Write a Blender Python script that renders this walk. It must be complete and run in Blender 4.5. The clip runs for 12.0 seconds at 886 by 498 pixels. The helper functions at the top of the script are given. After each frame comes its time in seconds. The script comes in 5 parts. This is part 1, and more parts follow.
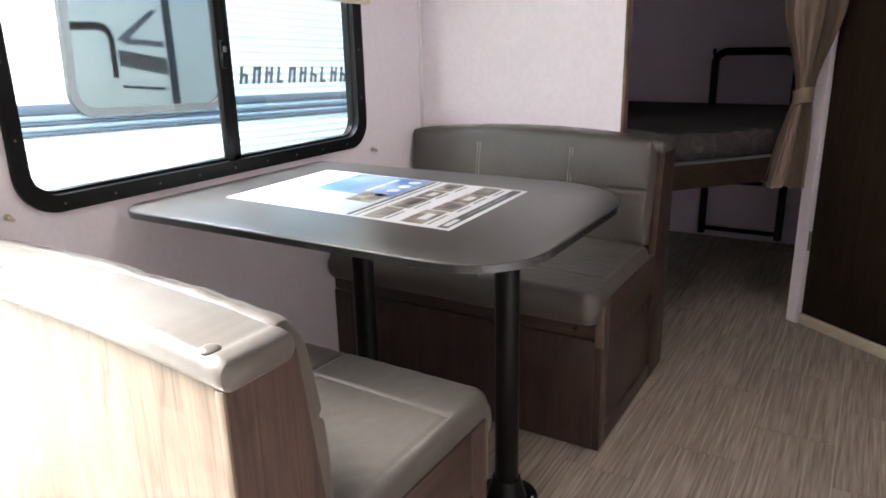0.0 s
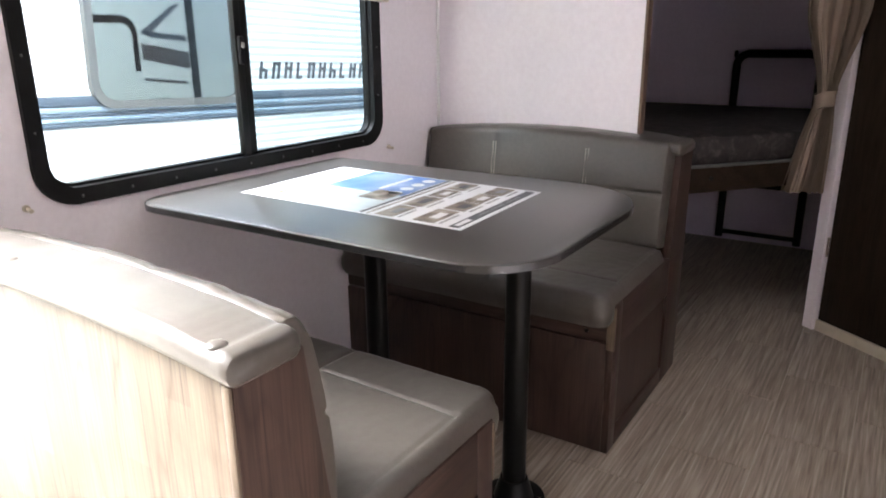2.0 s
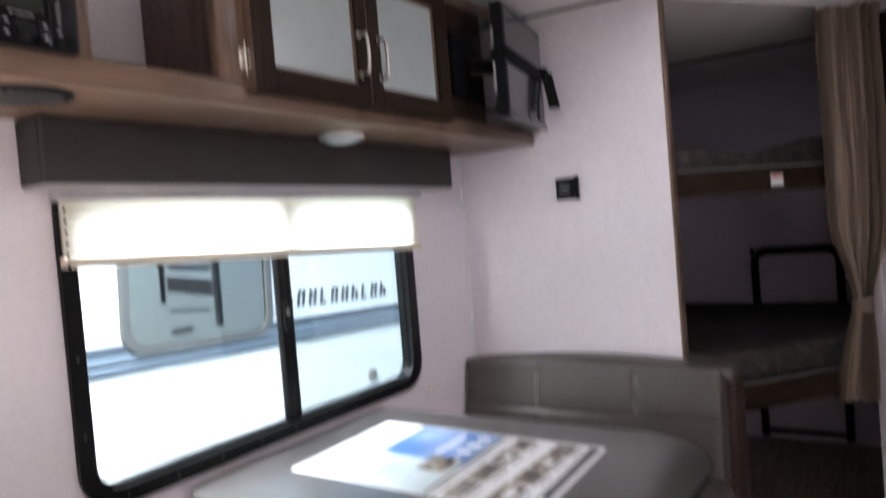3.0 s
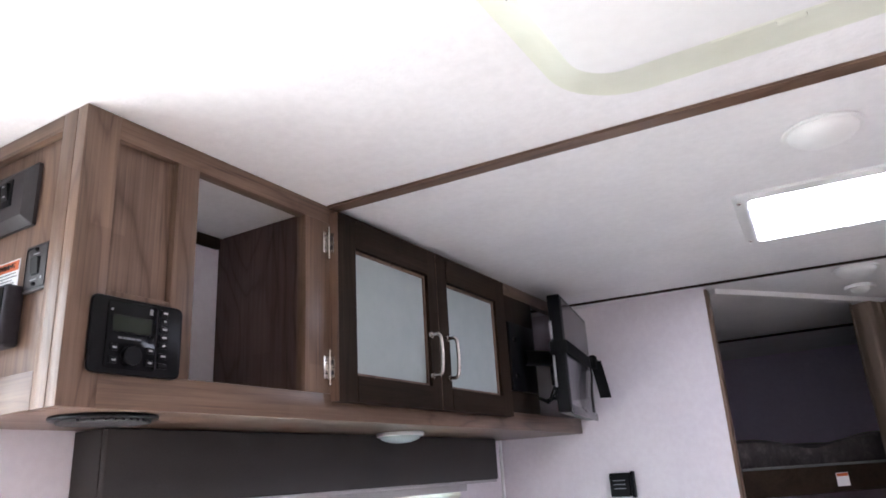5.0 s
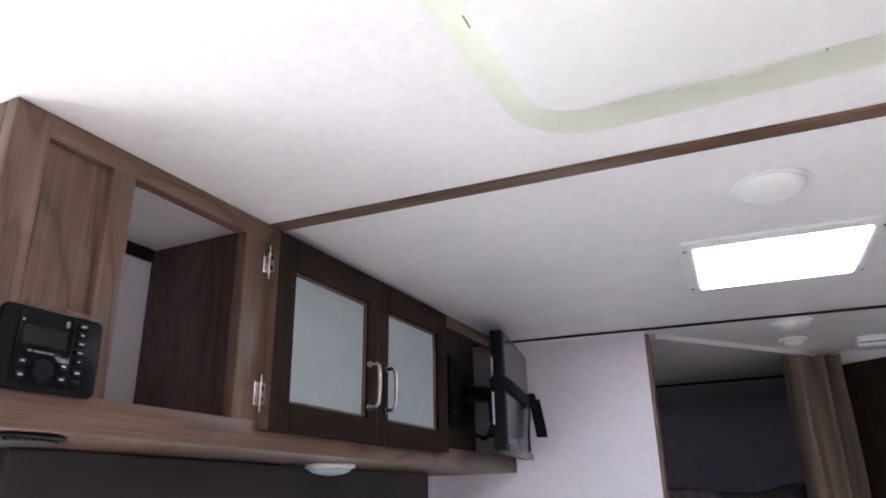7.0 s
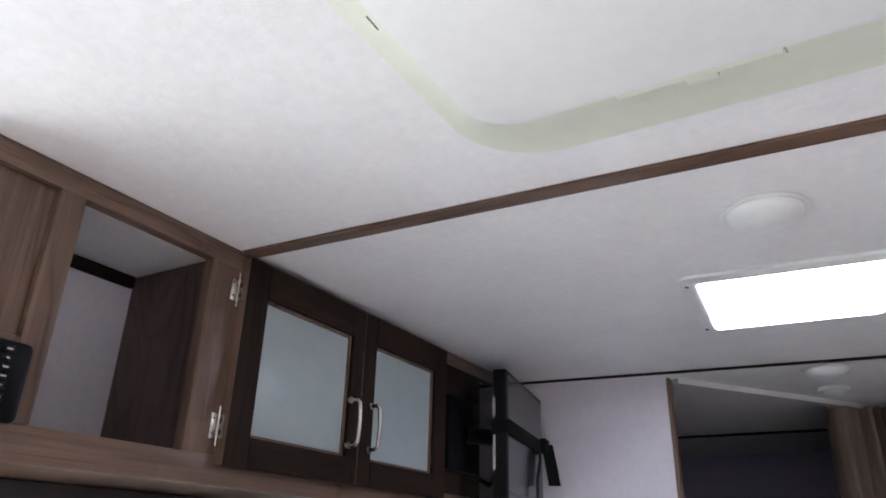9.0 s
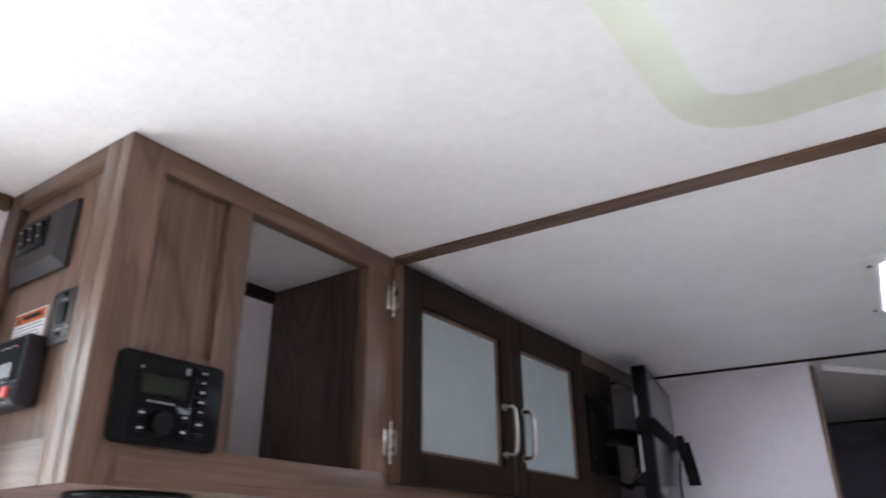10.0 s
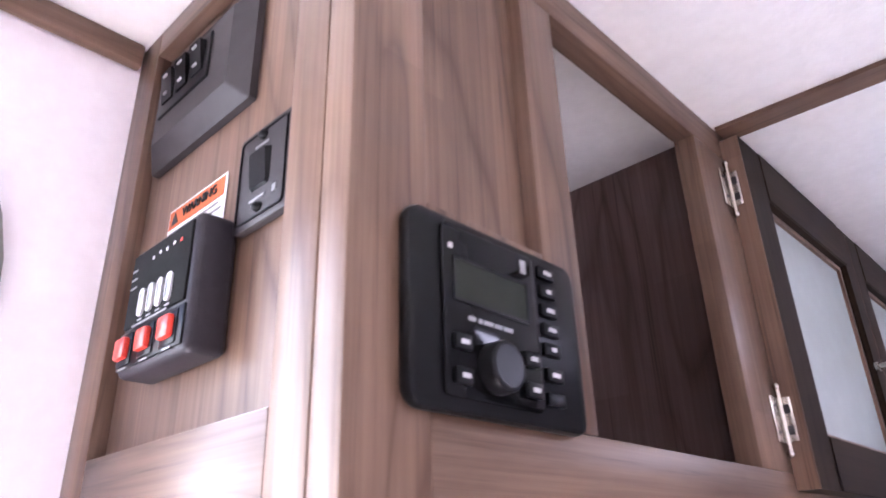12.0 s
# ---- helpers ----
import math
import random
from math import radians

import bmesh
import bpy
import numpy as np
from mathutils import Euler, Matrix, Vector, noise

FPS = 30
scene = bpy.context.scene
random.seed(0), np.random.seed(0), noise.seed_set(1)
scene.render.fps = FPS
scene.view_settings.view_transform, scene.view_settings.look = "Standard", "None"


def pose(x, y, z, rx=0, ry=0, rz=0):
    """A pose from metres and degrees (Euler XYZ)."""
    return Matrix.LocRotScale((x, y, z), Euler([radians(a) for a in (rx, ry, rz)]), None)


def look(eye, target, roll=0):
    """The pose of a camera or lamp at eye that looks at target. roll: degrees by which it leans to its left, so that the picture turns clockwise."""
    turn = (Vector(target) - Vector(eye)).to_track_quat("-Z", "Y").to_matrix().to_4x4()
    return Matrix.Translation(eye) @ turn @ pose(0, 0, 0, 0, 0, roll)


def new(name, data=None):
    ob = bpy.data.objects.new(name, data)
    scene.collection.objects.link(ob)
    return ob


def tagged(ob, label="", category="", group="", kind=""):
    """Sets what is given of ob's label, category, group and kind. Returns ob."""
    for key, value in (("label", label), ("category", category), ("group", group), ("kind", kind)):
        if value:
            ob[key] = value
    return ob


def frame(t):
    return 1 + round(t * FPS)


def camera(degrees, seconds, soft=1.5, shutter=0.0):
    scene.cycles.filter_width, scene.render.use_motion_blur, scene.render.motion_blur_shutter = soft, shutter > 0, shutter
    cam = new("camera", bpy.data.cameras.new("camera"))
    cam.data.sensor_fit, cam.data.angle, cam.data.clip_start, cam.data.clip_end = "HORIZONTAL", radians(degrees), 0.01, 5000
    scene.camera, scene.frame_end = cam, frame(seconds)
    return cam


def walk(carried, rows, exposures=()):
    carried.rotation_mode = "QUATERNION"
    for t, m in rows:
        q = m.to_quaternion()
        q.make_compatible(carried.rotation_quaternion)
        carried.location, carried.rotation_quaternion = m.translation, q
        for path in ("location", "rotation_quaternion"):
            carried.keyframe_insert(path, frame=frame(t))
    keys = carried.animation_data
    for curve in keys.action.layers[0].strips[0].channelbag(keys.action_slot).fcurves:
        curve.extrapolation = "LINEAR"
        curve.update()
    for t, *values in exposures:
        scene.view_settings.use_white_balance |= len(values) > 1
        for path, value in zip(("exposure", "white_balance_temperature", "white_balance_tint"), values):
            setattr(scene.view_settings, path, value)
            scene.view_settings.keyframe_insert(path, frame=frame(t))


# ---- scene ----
cam = camera(64.8, 12.0, soft=1.7, shutter=0.5)
PATH = [
    (0, (0.295, 0.636, 1.1), (-0.709, 2.269, 0.529), -1.3),
    (0.5, (0.298, 0.615, 1.102), (-0.729, 2.232, 0.528), -1.6),
    (1, (0.314, 0.614, 1.094), (-0.706, 2.211, 0.454), -0.8),
    (1.5, (0.31, 0.629, 1.096), (-0.716, 2.233, 0.482), -0.6),
    (2, (0.305, 0.641, 1.105), (-0.738, 2.246, 0.527), -0.5),
    (2.5, (0.266, 0.65, 1.153), (-0.815, 2.272, 0.707), -1.0),
    (2.7, (0.244, 0.668, 1.195), (-0.855, 2.306, 0.867), -1.6),
    (3, (0.189, 0.646, 1.274), (-0.902, 2.321, 1.216), -4.7),
    (3.2, (0.145, 0.64, 1.295), (-0.931, 2.32, 1.422), -4.6),
    (3.5, (0.111, 0.62, 1.335), (-0.963, 2.28, 1.634), -4.9),
    (3.7, (0.072, 0.613, 1.361), (-1.012, 2.241, 1.779), -6.2),
    (5.5, (-0.016, 0.595, 1.431), (-0.959, 2.241, 2.064), -2.7),
    (6, (-0.033, 0.588, 1.433), (-0.97, 2.231, 2.085), -2.0),
    (6.5, (-0.035, 0.592, 1.438), (-0.875, 2.28, 2.104), -1.6),
    (7, (-0.018, 0.627, 1.441), (-0.833, 2.318, 2.131), -1.1),
    (9, (0.084, 0.761, 1.444), (-0.859, 2.332, 2.245), 1.6),
    (9.5, (0.024, 0.753, 1.452), (-0.989, 2.274, 2.265), 1.1),
    (10, (-0.115, 0.713, 1.47), (-1.175, 2.21, 2.267), -0.4),
    (10.5, (-0.265, 0.698, 1.475), (-1.389, 2.16, 2.249), -3.0),
    (11, (-0.402, 0.806, 1.488), (-1.679, 2.129, 2.276), -2.6),
    (11.5, (-0.52, 0.897, 1.511), (-1.846, 2.156, 2.323), -0.5),
    (12, (-0.613, 0.91, 1.514), (-1.868, 2.226, 2.347), -1.7),
]
walk(cam, [(t, look(eye, target, roll)) for t, eye, target, roll in PATH],
     exposures=[(0.0, 2.35, 6450, 12), (2.4, 2.3, 6400, 12), (3.2, 1.8, 6150, 14), (3.7, 1.62, 6100, 14), (5.5, 2.25, 5750, 14), (7.0, 1.95, 5750, 13), (9.0, 1.62, 5650, 11), (9.8, 1.62, 5650, 11), (10.6, 1.98, 5700, 15), (11.2, 2.65, 5600, 22), (12.0, 2.9, 5600, 27)])

# ---- world, sun and large lights ----
world = bpy.data.worlds.new("world")
scene.world = world
world.use_nodes = True
wn = world.node_tree.nodes
sky = wn.new("ShaderNodeTexSky")
sky.sky_type = "NISHITA"
sky.sun_disc = False
sky.sun_elevation = radians(58)
sky.sun_rotation = radians(150)
world.node_tree.links.new(sky.outputs["Color"], wn["Background"].inputs["Color"])
wn["Background"].inputs["Strength"].default_value = 0.12

sun = new("sun", bpy.data.lights.new("sun", "SUN"))
sun.data.energy, sun.data.angle, sun.data.color = 1.5, radians(12), (1.0, 0.96, 0.90)
sun.matrix_world = look((0, 0, 8), (-2.2, 4.4, 0))

# daylight standing in the open entry doorway and in the gap between the trailers
def area(name, eye, target, sx, sy, watts, colour):
    a = new(name, bpy.data.lights.new(name, "AREA"))
    a.data.shape, a.data.size, a.data.size_y = "RECTANGLE", sx, sy
    a.data.energy, a.data.color = watts, colour
    a.matrix_world = look(eye, target)
    return a

area("doorway_daylight", (-1.50, 0.58, 0.95), (0.5, 0.63, 0.95), 0.9, 1.9, 9.0, (1.0, 0.98, 0.86))
over = area("doorway_skylight", (-1.80, 0.40, 2.15), (-0.28, 0.43, 0.0), 0.8, 0.7, 60, (0.98, 0.99, 1.0))
over.data.spread = radians(70)
area("window_daylight", (-1.75, 1.95, 2.15), (-1.1, 1.95, 1.0), 1.3, 0.5, 21.0, (0.92, 0.97, 1.0))

# ---- materials ----
def base_mat(name, rough=0.5, metal=0.0, colour=(0.5, 0.5, 0.5)):
    m = bpy.data.materials.new(name)
    m.use_nodes = True
    b = m.node_tree.nodes["Principled BSDF"]
    b.inputs["Roughness"].default_value = rough
    b.inputs["Metallic"].default_value = metal
    b.inputs["Base Color"].default_value = (*colour, 1)
    return m, m.node_tree.nodes, m.node_tree.links, b


def coords(n, l, scale):
    tc = n.new("ShaderNodeTexCoord")
    mp = n.new("ShaderNodeMapping")
    mp.inputs["Scale"].default_value = scale
    l.new(tc.outputs["Object"], mp.inputs["Vector"])
    return mp.outputs["Vector"]


def noise_tex(n, l, vec, scale, detail=4, rough=0.55, distortion=0.0, random_w=False):
    t = n.new("ShaderNodeTexNoise")
    t.inputs["Scale"].default_value, t.inputs["Detail"].default_value = scale, detail
    t.inputs["Roughness"].default_value, t.inputs["Distortion"].default_value = rough, distortion
    l.new(vec, t.inputs["Vector"])
    if random_w:
        t.noise_dimensions = "4D"
        info = n.new("ShaderNodeObjectInfo")
        mul = n.new("ShaderNodeMath")
        mul.operation = "MULTIPLY"
        mul.inputs[1].default_value = 23.0
        l.new(info.outputs["Random"], mul.inputs[0])
        l.new(mul.outputs[0], t.inputs["W"])
    return t.outputs["Fac"]


def ramp(n, l, fac, stops):
    r = n.new("ShaderNodeValToRGB")
    while len(r.color_ramp.elements) < len(stops):
        r.color_ramp.elements.new(0.5)
    for e, (p, c) in zip(r.color_ramp.elements, stops):
        e.position, e.color = p, (*c, 1)
    l.new(fac, r.inputs["Fac"])
    return r.outputs["Color"]


def mix(n, l, a, b, fac, mode="MIX"):
    m = n.new("ShaderNodeMix")
    m.data_type, m.blend_type = "RGBA", mode
    m.inputs["Factor"].default_value = fac if isinstance(fac, (int, float)) else 0.5
    if not isinstance(fac, (int, float)):
        l.new(fac, m.inputs["Factor"])
    l.new(a, m.inputs["A"])
    l.new(b, m.inputs["B"])
    return m.outputs["Result"]


def bump(n, l, b, height, strength, dist):
    k = n.new("ShaderNodeBump")
    k.inputs["Strength"].default_value, k.inputs["Distance"].default_value = strength, dist
    l.new(height, k.inputs["Height"])
    l.new(k.outputs["Normal"], b.inputs["Normal"])


def mottled(name, c1, c2, rough, scale=30, big=2.0, bump_scale=120, bump_strength=0.15, bump_dist=0.002, metal=0.0, spec=None):
    """A surface with fine and broad variation between two colours, and fine relief."""
    m, n, l, b = base_mat(name, rough, metal)
    v = coords(n, l, (1, 1, 1))
    f1 = noise_tex(n, l, v, scale, 5, 0.6)
    f2 = noise_tex(n, l, v, big, 3, 0.5)
    a1 = ramp(n, l, f1, [(0.35, c1), (0.65, c2)])
    a2 = ramp(n, l, f2, [(0.3, c1), (0.7, c2)])
    l.new(mix(n, l, a1, a2, 0.5), b.inputs["Base Color"])
    bump(n, l, b, noise_tex(n, l, v, bump_scale, 3, 0.6), bump_strength, bump_dist)
    if spec is not None:
        b.inputs["Specular IOR Level"].default_value = spec
    return m


def wood(name, dark, mid, light, axis, rough=0.42, figure=0.95, spec=0.32):
    """Printed wood laminate with its grain along one axis: pores, growth rings and broad tone."""
    m, n, l, b = base_mat(name, rough)

    def along(f):
        return {"X": (f, 1, 1), "Y": (1, f, 1), "Z": (1, 1, f)}[axis]

    pores = noise_tex(n, l, coords(n, l, along(0.018)), 260, 4, 0.6, 0.0, True)
    c = ramp(n, l, pores, [(0.24, dark), (0.40, mid), (0.78, light)])
    w = noise_tex(n, l, coords(n, l, along(0.16)), 6.0, 2.5, 0.5, 0.5, True)
    rings = n.new("ShaderNodeMath")
    rings.operation = "PINGPONG"
    rings.inputs[1].default_value = 0.036
    l.new(w, rings.inputs[0])
    line = ramp(n, l, rings.outputs[0], [(0.0, (0.56, 0.51, 0.49)), (0.0030, (0.70, 0.66, 0.64)), (0.0100, (0.94, 0.93, 0.92)), (0.036, (1.06, 1.05, 1.05))])
    broken = ramp(n, l, noise_tex(n, l, coords(n, l, along(0.25)), 9, 3, 0.6, 0.0, True), [(0.34, (0.0, 0.0, 0.0)), (0.54, (figure, figure, figure))])
    c = mix(n, l, c, line, broken, "MULTIPLY")
    cloud = noise_tex(n, l, coords(n, l, along(0.35)), 14, 4, 0.65, 0.6, True)
    c = mix(n, l, c, ramp(n, l, cloud, [(0.30, (0.74, 0.71, 0.69)), (0.50, (1.0, 1.0, 1.0)), (0.70, (1.14, 1.13, 1.12))]), 0.8, "MULTIPLY")
    streak = noise_tex(n, l, coords(n, l, along(0.05)), 26, 3, 0.55, 0.2, True)
    c = mix(n, l, c, ramp(n, l, streak, [(0.3, (0.80, 0.77, 0.75)), (0.55, (1.0, 1.0, 1.0)), (0.75, (1.12, 1.11, 1.10))]), 0.7, "MULTIPLY")
    plank = noise_tex(n, l, coords(n, l, (1, 1, 1)), 1.6, 2, 0.5, 0, True)
    c = mix(n, l, c, ramp(n, l, plank, [(0.3, (0.88, 0.88, 0.88)), (0.7, (1.08, 1.07, 1.06))]), 1.0, "MULTIPLY")
    # printed planks: strips of their own tone, broken along the grain
    tc = n.new("ShaderNodeTexCoord")
    sp = n.new("ShaderNodeSeparateXYZ")
    l.new(tc.outputs["Object"], sp.inputs[0])

    def calc(op, p, q):
        k = n.new("ShaderNodeMath")
        k.operation = op
        for i, v in enumerate((p, q)):
            if isinstance(v, (int, float)):
                k.inputs[i].default_value = v
            elif v is not None:
                l.new(v, k.inputs[i])
        return k.outputs[0]

    X, Y, Z = sp.outputs
    across, run = {"X": (calc("ADD", Z, Y), X), "Y": (calc("ADD", Z, X), Y), "Z": (calc("ADD", X, Y), Z)}[axis]
    strip = calc("FLOOR", calc("MULTIPLY", across, 21.0), None)
    piece = calc("FLOOR", calc("ADD", calc("MULTIPLY", run, 2.3), calc("MULTIPLY", strip, 0.37)), None)
    cell = n.new("ShaderNodeCombineXYZ")
    l.new(strip, cell.inputs[0])
    l.new(piece, cell.inputs[1])
    wn_ = n.new("ShaderNodeTexWhiteNoise")
    wn_.noise_dimensions = "3D"
    l.new(cell.outputs[0], wn_.inputs["Vector"])
    c = mix(n, l, c, ramp(n, l, wn_.outputs["Value"], [(0.0, (0.84, 0.83, 0.82)), (1.0, (1.12, 1.13, 1.13))]), 1.0, "MULTIPLY")
    l.new(c, b.inputs["Base Color"])
    b.inputs["Specular IOR Level"].default_value = spec
    bump(n, l, b, pores, 0.10, 0.0006)
    return m


W_D, W_M, W_L = (0.052, 0.032, 0.023), (0.148, 0.094, 0.066), (0.220, 0.147, 0.106)
WOOD = {a: wood("walnut_laminate_" + a.lower(), W_D, W_M, W_L, a, 0.34, 0.95, 0.36) for a in "XYZ"}
# cabinet walnut again, with the cubby's shade mixed into its tones
DIVIDER = wood("walnut_laminate_cubby_shade", (0.048, 0.029, 0.026), (0.125, 0.080, 0.071), (0.185, 0.123, 0.110), "Z", 0.40, 0.95, 0.4)
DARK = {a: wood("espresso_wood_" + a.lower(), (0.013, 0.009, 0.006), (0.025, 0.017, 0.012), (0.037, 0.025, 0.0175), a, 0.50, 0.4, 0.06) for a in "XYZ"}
PALE = wood("pale_veneer", (0.026, 0.017, 0.012), (0.098, 0.074, 0.053), (0.140, 0.110, 0.081), "Z", 0.42)
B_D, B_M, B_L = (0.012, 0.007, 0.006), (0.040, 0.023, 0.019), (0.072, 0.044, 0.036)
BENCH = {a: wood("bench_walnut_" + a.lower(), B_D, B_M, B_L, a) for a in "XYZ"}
WALL = mottled("white_wall_vinyl", (0.75, 0.695, 0.735), (0.83, 0.785, 0.82), 0.55, 60, 3, 160, 0.10, 0.001)
CEIL = mottled("white_ceiling_panel", (0.77, 0.76, 0.765), (0.86, 0.85, 0.855), 0.6, 55, 9, 130, 0.35, 0.0018)
WHITE = mottled("white_plastic", (0.76, 0.76, 0.75), (0.82, 0.82, 0.81), 0.35, 50, 4, 200, 0.04, 0.0005)
GREENWHITE = mottled("yellow_green_white_plastic", (0.70, 0.72, 0.60), (0.76, 0.78, 0.67), 0.4, 30, 4, 200, 0.04, 0.0005)
LILAC = mottled("pale_grey_board", (0.40, 0.38, 0.39), (0.48, 0.46, 0.47), 0.6, 60, 4)
CREAM = mottled("cream_trim", (0.62, 0.55, 0.42), (0.72, 0.65, 0.52), 0.5, 40, 5)
VINYL = mottled("taupe_vinyl", (0.061, 0.053, 0.0455), (0.081, 0.071, 0.0615), 0.34, 90, 4, 420, 0.22, 0.0008)
STITCH = mottled("pale_thread", (0.42, 0.38, 0.31), (0.52, 0.47, 0.39), 0.7, 200, 20)
BLACK = mottled("black_plastic", (0.004, 0.004, 0.005), (0.007, 0.007, 0.008), 0.30, 80, 6, 500, 0.10, 0.0004, 0.0, 0.14)
WEB = mottled("black_webbing", (0.005, 0.005, 0.005), (0.009, 0.009, 0.009), 0.85, 200, 6, 500, 0.3, 0.0005, 0.0, 0.15)
BLACKMETAL = mottled("black_powder_coat", (0.005, 0.005, 0.005), (0.009, 0.009, 0.009), 0.30, 70, 5, 400, 0.10, 0.0004, 0.0, 0.14)
CASE = mottled("charcoal_plastic_case", (0.018, 0.015, 0.019), (0.028, 0.024, 0.030), 0.5, 140, 8, 600, 0.3, 0.0006, 0.0, 0.3)
GLOSSBLACK = mottled("gloss_black_panel", (0.004, 0.004, 0.005), (0.007, 0.007, 0.008), 0.07, 60, 6, 300, 0.0, 0.0001, 0.0, 0.14)
BROWNPLATE = mottled("dark_brown_plate", (0.028, 0.024, 0.025), (0.040, 0.035, 0.037), 0.5, 70, 6, 300, 0.06, 0.0004, 0.0, 0.3)
TABLE = mottled("charcoal_laminate", (0.040, 0.037, 0.034), (0.056, 0.052, 0.048), 0.30, 260, 5, 500, 0.03, 0.0002, 0.0, 1.0)
TEDGE = mottled("grey_edge_moulding", (0.014, 0.013, 0.013), (0.021, 0.020, 0.020), 0.20, 90, 5, 300, 0.03, 0.0003, 0.0, 0.7)
CHROME = mottled("brushed_nickel", (0.55, 0.51, 0.46), (0.68, 0.64, 0.58), 0.24, 60, 8, 300, 0.04, 0.0002, 1.0)
FROST = mottled("frosted_glass", (0.36, 0.415, 0.415), (0.41, 0.465, 0.465), 0.18, 20, 2, 200, 0.02, 0.0002, 0.0, 0.25)
VALANCE = mottled("charcoal_upholstery", (0.030, 0.026, 0.025), (0.044, 0.039, 0.037), 0.75, 300, 5, 600, 0.3, 0.0008)
CURTAIN = mottled("taupe_curtain_cloth", (0.145, 0.106, 0.079), (0.20, 0.150, 0.112), 0.7, 380, 6, 700, 0.3, 0.0006)
GREYFRAME = mottled("grey_door_moulding", (0.17, 0.17, 0.155), (0.22, 0.22, 0.20), 0.5, 80, 5, 300, 0.1, 0.0006)
BLUE = mottled("blue_stripe_paint", (0.060, 0.085, 0.115), (0.078, 0.108, 0.140), 0.3, 40, 2)
SKYBLUE = mottled("light_blue_stripe_paint", (0.20, 0.28, 0.35), (0.25, 0.33, 0.40), 0.3, 40, 2)
SIDING = mottled("white_aluminium_siding", (0.70, 0.75, 0.735), (0.77, 0.81, 0.80), 0.35, 12, 1.2, 60, 0.03, 0.001)
NFRAME = mottled("weathered_window_frame", (0.085, 0.092, 0.088), (0.11, 0.118, 0.113), 0.5, 60, 4)
LETTER = mottled("charcoal_decal", (0.045, 0.05, 0.058), (0.07, 0.075, 0.085), 0.45, 60, 6)
GRAVEL = mottled("pale_gravel", (0.24, 0.22, 0.19), (0.40, 0.37, 0.33), 0.9, 25, 1.0, 60, 0.8, 0.02)
RED = mottled("red_rocker", (0.55, 0.035, 0.020), (0.66, 0.055, 0.030), 0.3, 60, 6, 300, 0.0)
ORANGE = mottled("orange_print", (0.50, 0.095, 0.014), (0.58, 0.12, 0.02), 0.5, 60, 6, 300, 0.0)
PAPER = mottled("glossy_paper", (0.76, 0.77, 0.78), (0.82, 0.82, 0.83), 0.35, 60, 3, 300, 0.02, 0.0004)
GREYPRINT = mottled("grey_print", (0.20, 0.20, 0.21), (0.28, 0.28, 0.29), 0.4, 60, 6, 300, 0.0)
LCD = mottled("dark_display", (0.020, 0.023, 0.018), (0.027, 0.031, 0.024), 0.16, 60, 6, 300, 0.0, 0.0001, 0.0, 0.12)
SCREEN = mottled("grey_screen", (0.055, 0.053, 0.060), (0.070, 0.068, 0.075), 0.18, 40, 3, 300, 0.0)
MARK = mottled("white_marking", (0.40, 0.40, 0.41), (0.50, 0.50, 0.51), 0.5, 60, 6, 300, 0.0)
GROUT = mottled("floor_joint", (0.40, 0.36, 0.30), (0.48, 0.43, 0.36), 0.6, 60, 6)
# white wall tinted violet: the purple shade over the bunks is in the colour
REARWALL = mottled("rear_wall_shade_tint", (0.70, 0.62, 0.76), (0.78, 0.70, 0.84), 0.6, 60, 3, 160, 0.10, 0.001)
BEIGE = mottled("beige_plastic", (0.48, 0.41, 0.32), (0.56, 0.49, 0.40), 0.45, 60, 6)


def photo(name, stops, seed, scale=16):
    m, n, l, b = base_mat(name, 0.38)
    v = coords(n, l, (1, 1, 1))
    t = n.new("ShaderNodeTexVoronoi")
    t.inputs["Scale"].default_value = scale
    mp = n.new("ShaderNodeMapping")
    mp.inputs["Location"].default_value = (seed, seed * 1.7, 0)
    l.new(v, mp.inputs["Vector"])
    l.new(mp.outputs["Vector"], t.inputs["Vector"])
    f = noise_tex(n, l, mp.outputs["Vector"], scale * 1.5, 3)
    a = ramp(n, l, t.outputs["Distance"], stops)
    c = ramp(n, l, f, stops)
    l.new(mix(n, l, a, c, 0.5), b.inputs["Base Color"])
    return m


PHOTO_SKY = photo("lake_photo_print", [(0.15, (0.02, 0.07, 0.24)), (0.45, (0.07, 0.20, 0.50)), (0.75, (0.42, 0.52, 0.66))], 3.1, 7)
PHOTO_PALE = photo("pale_shore_photo_print", [(0.15, (0.16, 0.24, 0.28)), (0.45, (0.45, 0.56, 0.58)), (0.75, (0.70, 0.74, 0.74))], 5.3, 7)
PHOTO_ROOM = [photo("interior_photo_print", [(0.2, (0.02, 0.014, 0.01)), (0.45, (0.14, 0.10, 0.06)), (0.75, (0.50, 0.45, 0.38))], 1.3 + 2 * i, 22) for i in range(3)]


def floor_mat():
    m, n, l, b = base_mat("streaked_vinyl_plank", 0.34)
    v = coords(n, l, (1, 0.035, 1))
    g = noise_tex(n, l, v, 130, 6, 0.6, 0.0, True)
    c = ramp(n, l, g, [(0.30, (0.135, 0.103, 0.078)), (0.50, (0.290, 0.240, 0.192)), (0.70, (0.46, 0.405, 0.345))])
    w = noise_tex(n, l, coords(n, l, (1, 0.2, 1)), 6, 3, 0.5, 0.0, True)
    t = ramp(n, l, w, [(0.3, (0.85, 0.85, 0.85)), (0.7, (1.12, 1.11, 1.10))])
    l.new(mix(n, l, c, t, 1.0, "MULTIPLY"), b.inputs["Base Color"])
    bump(n, l, b, g, 0.15, 0.0006)
    return m


FLOOR = floor_mat()


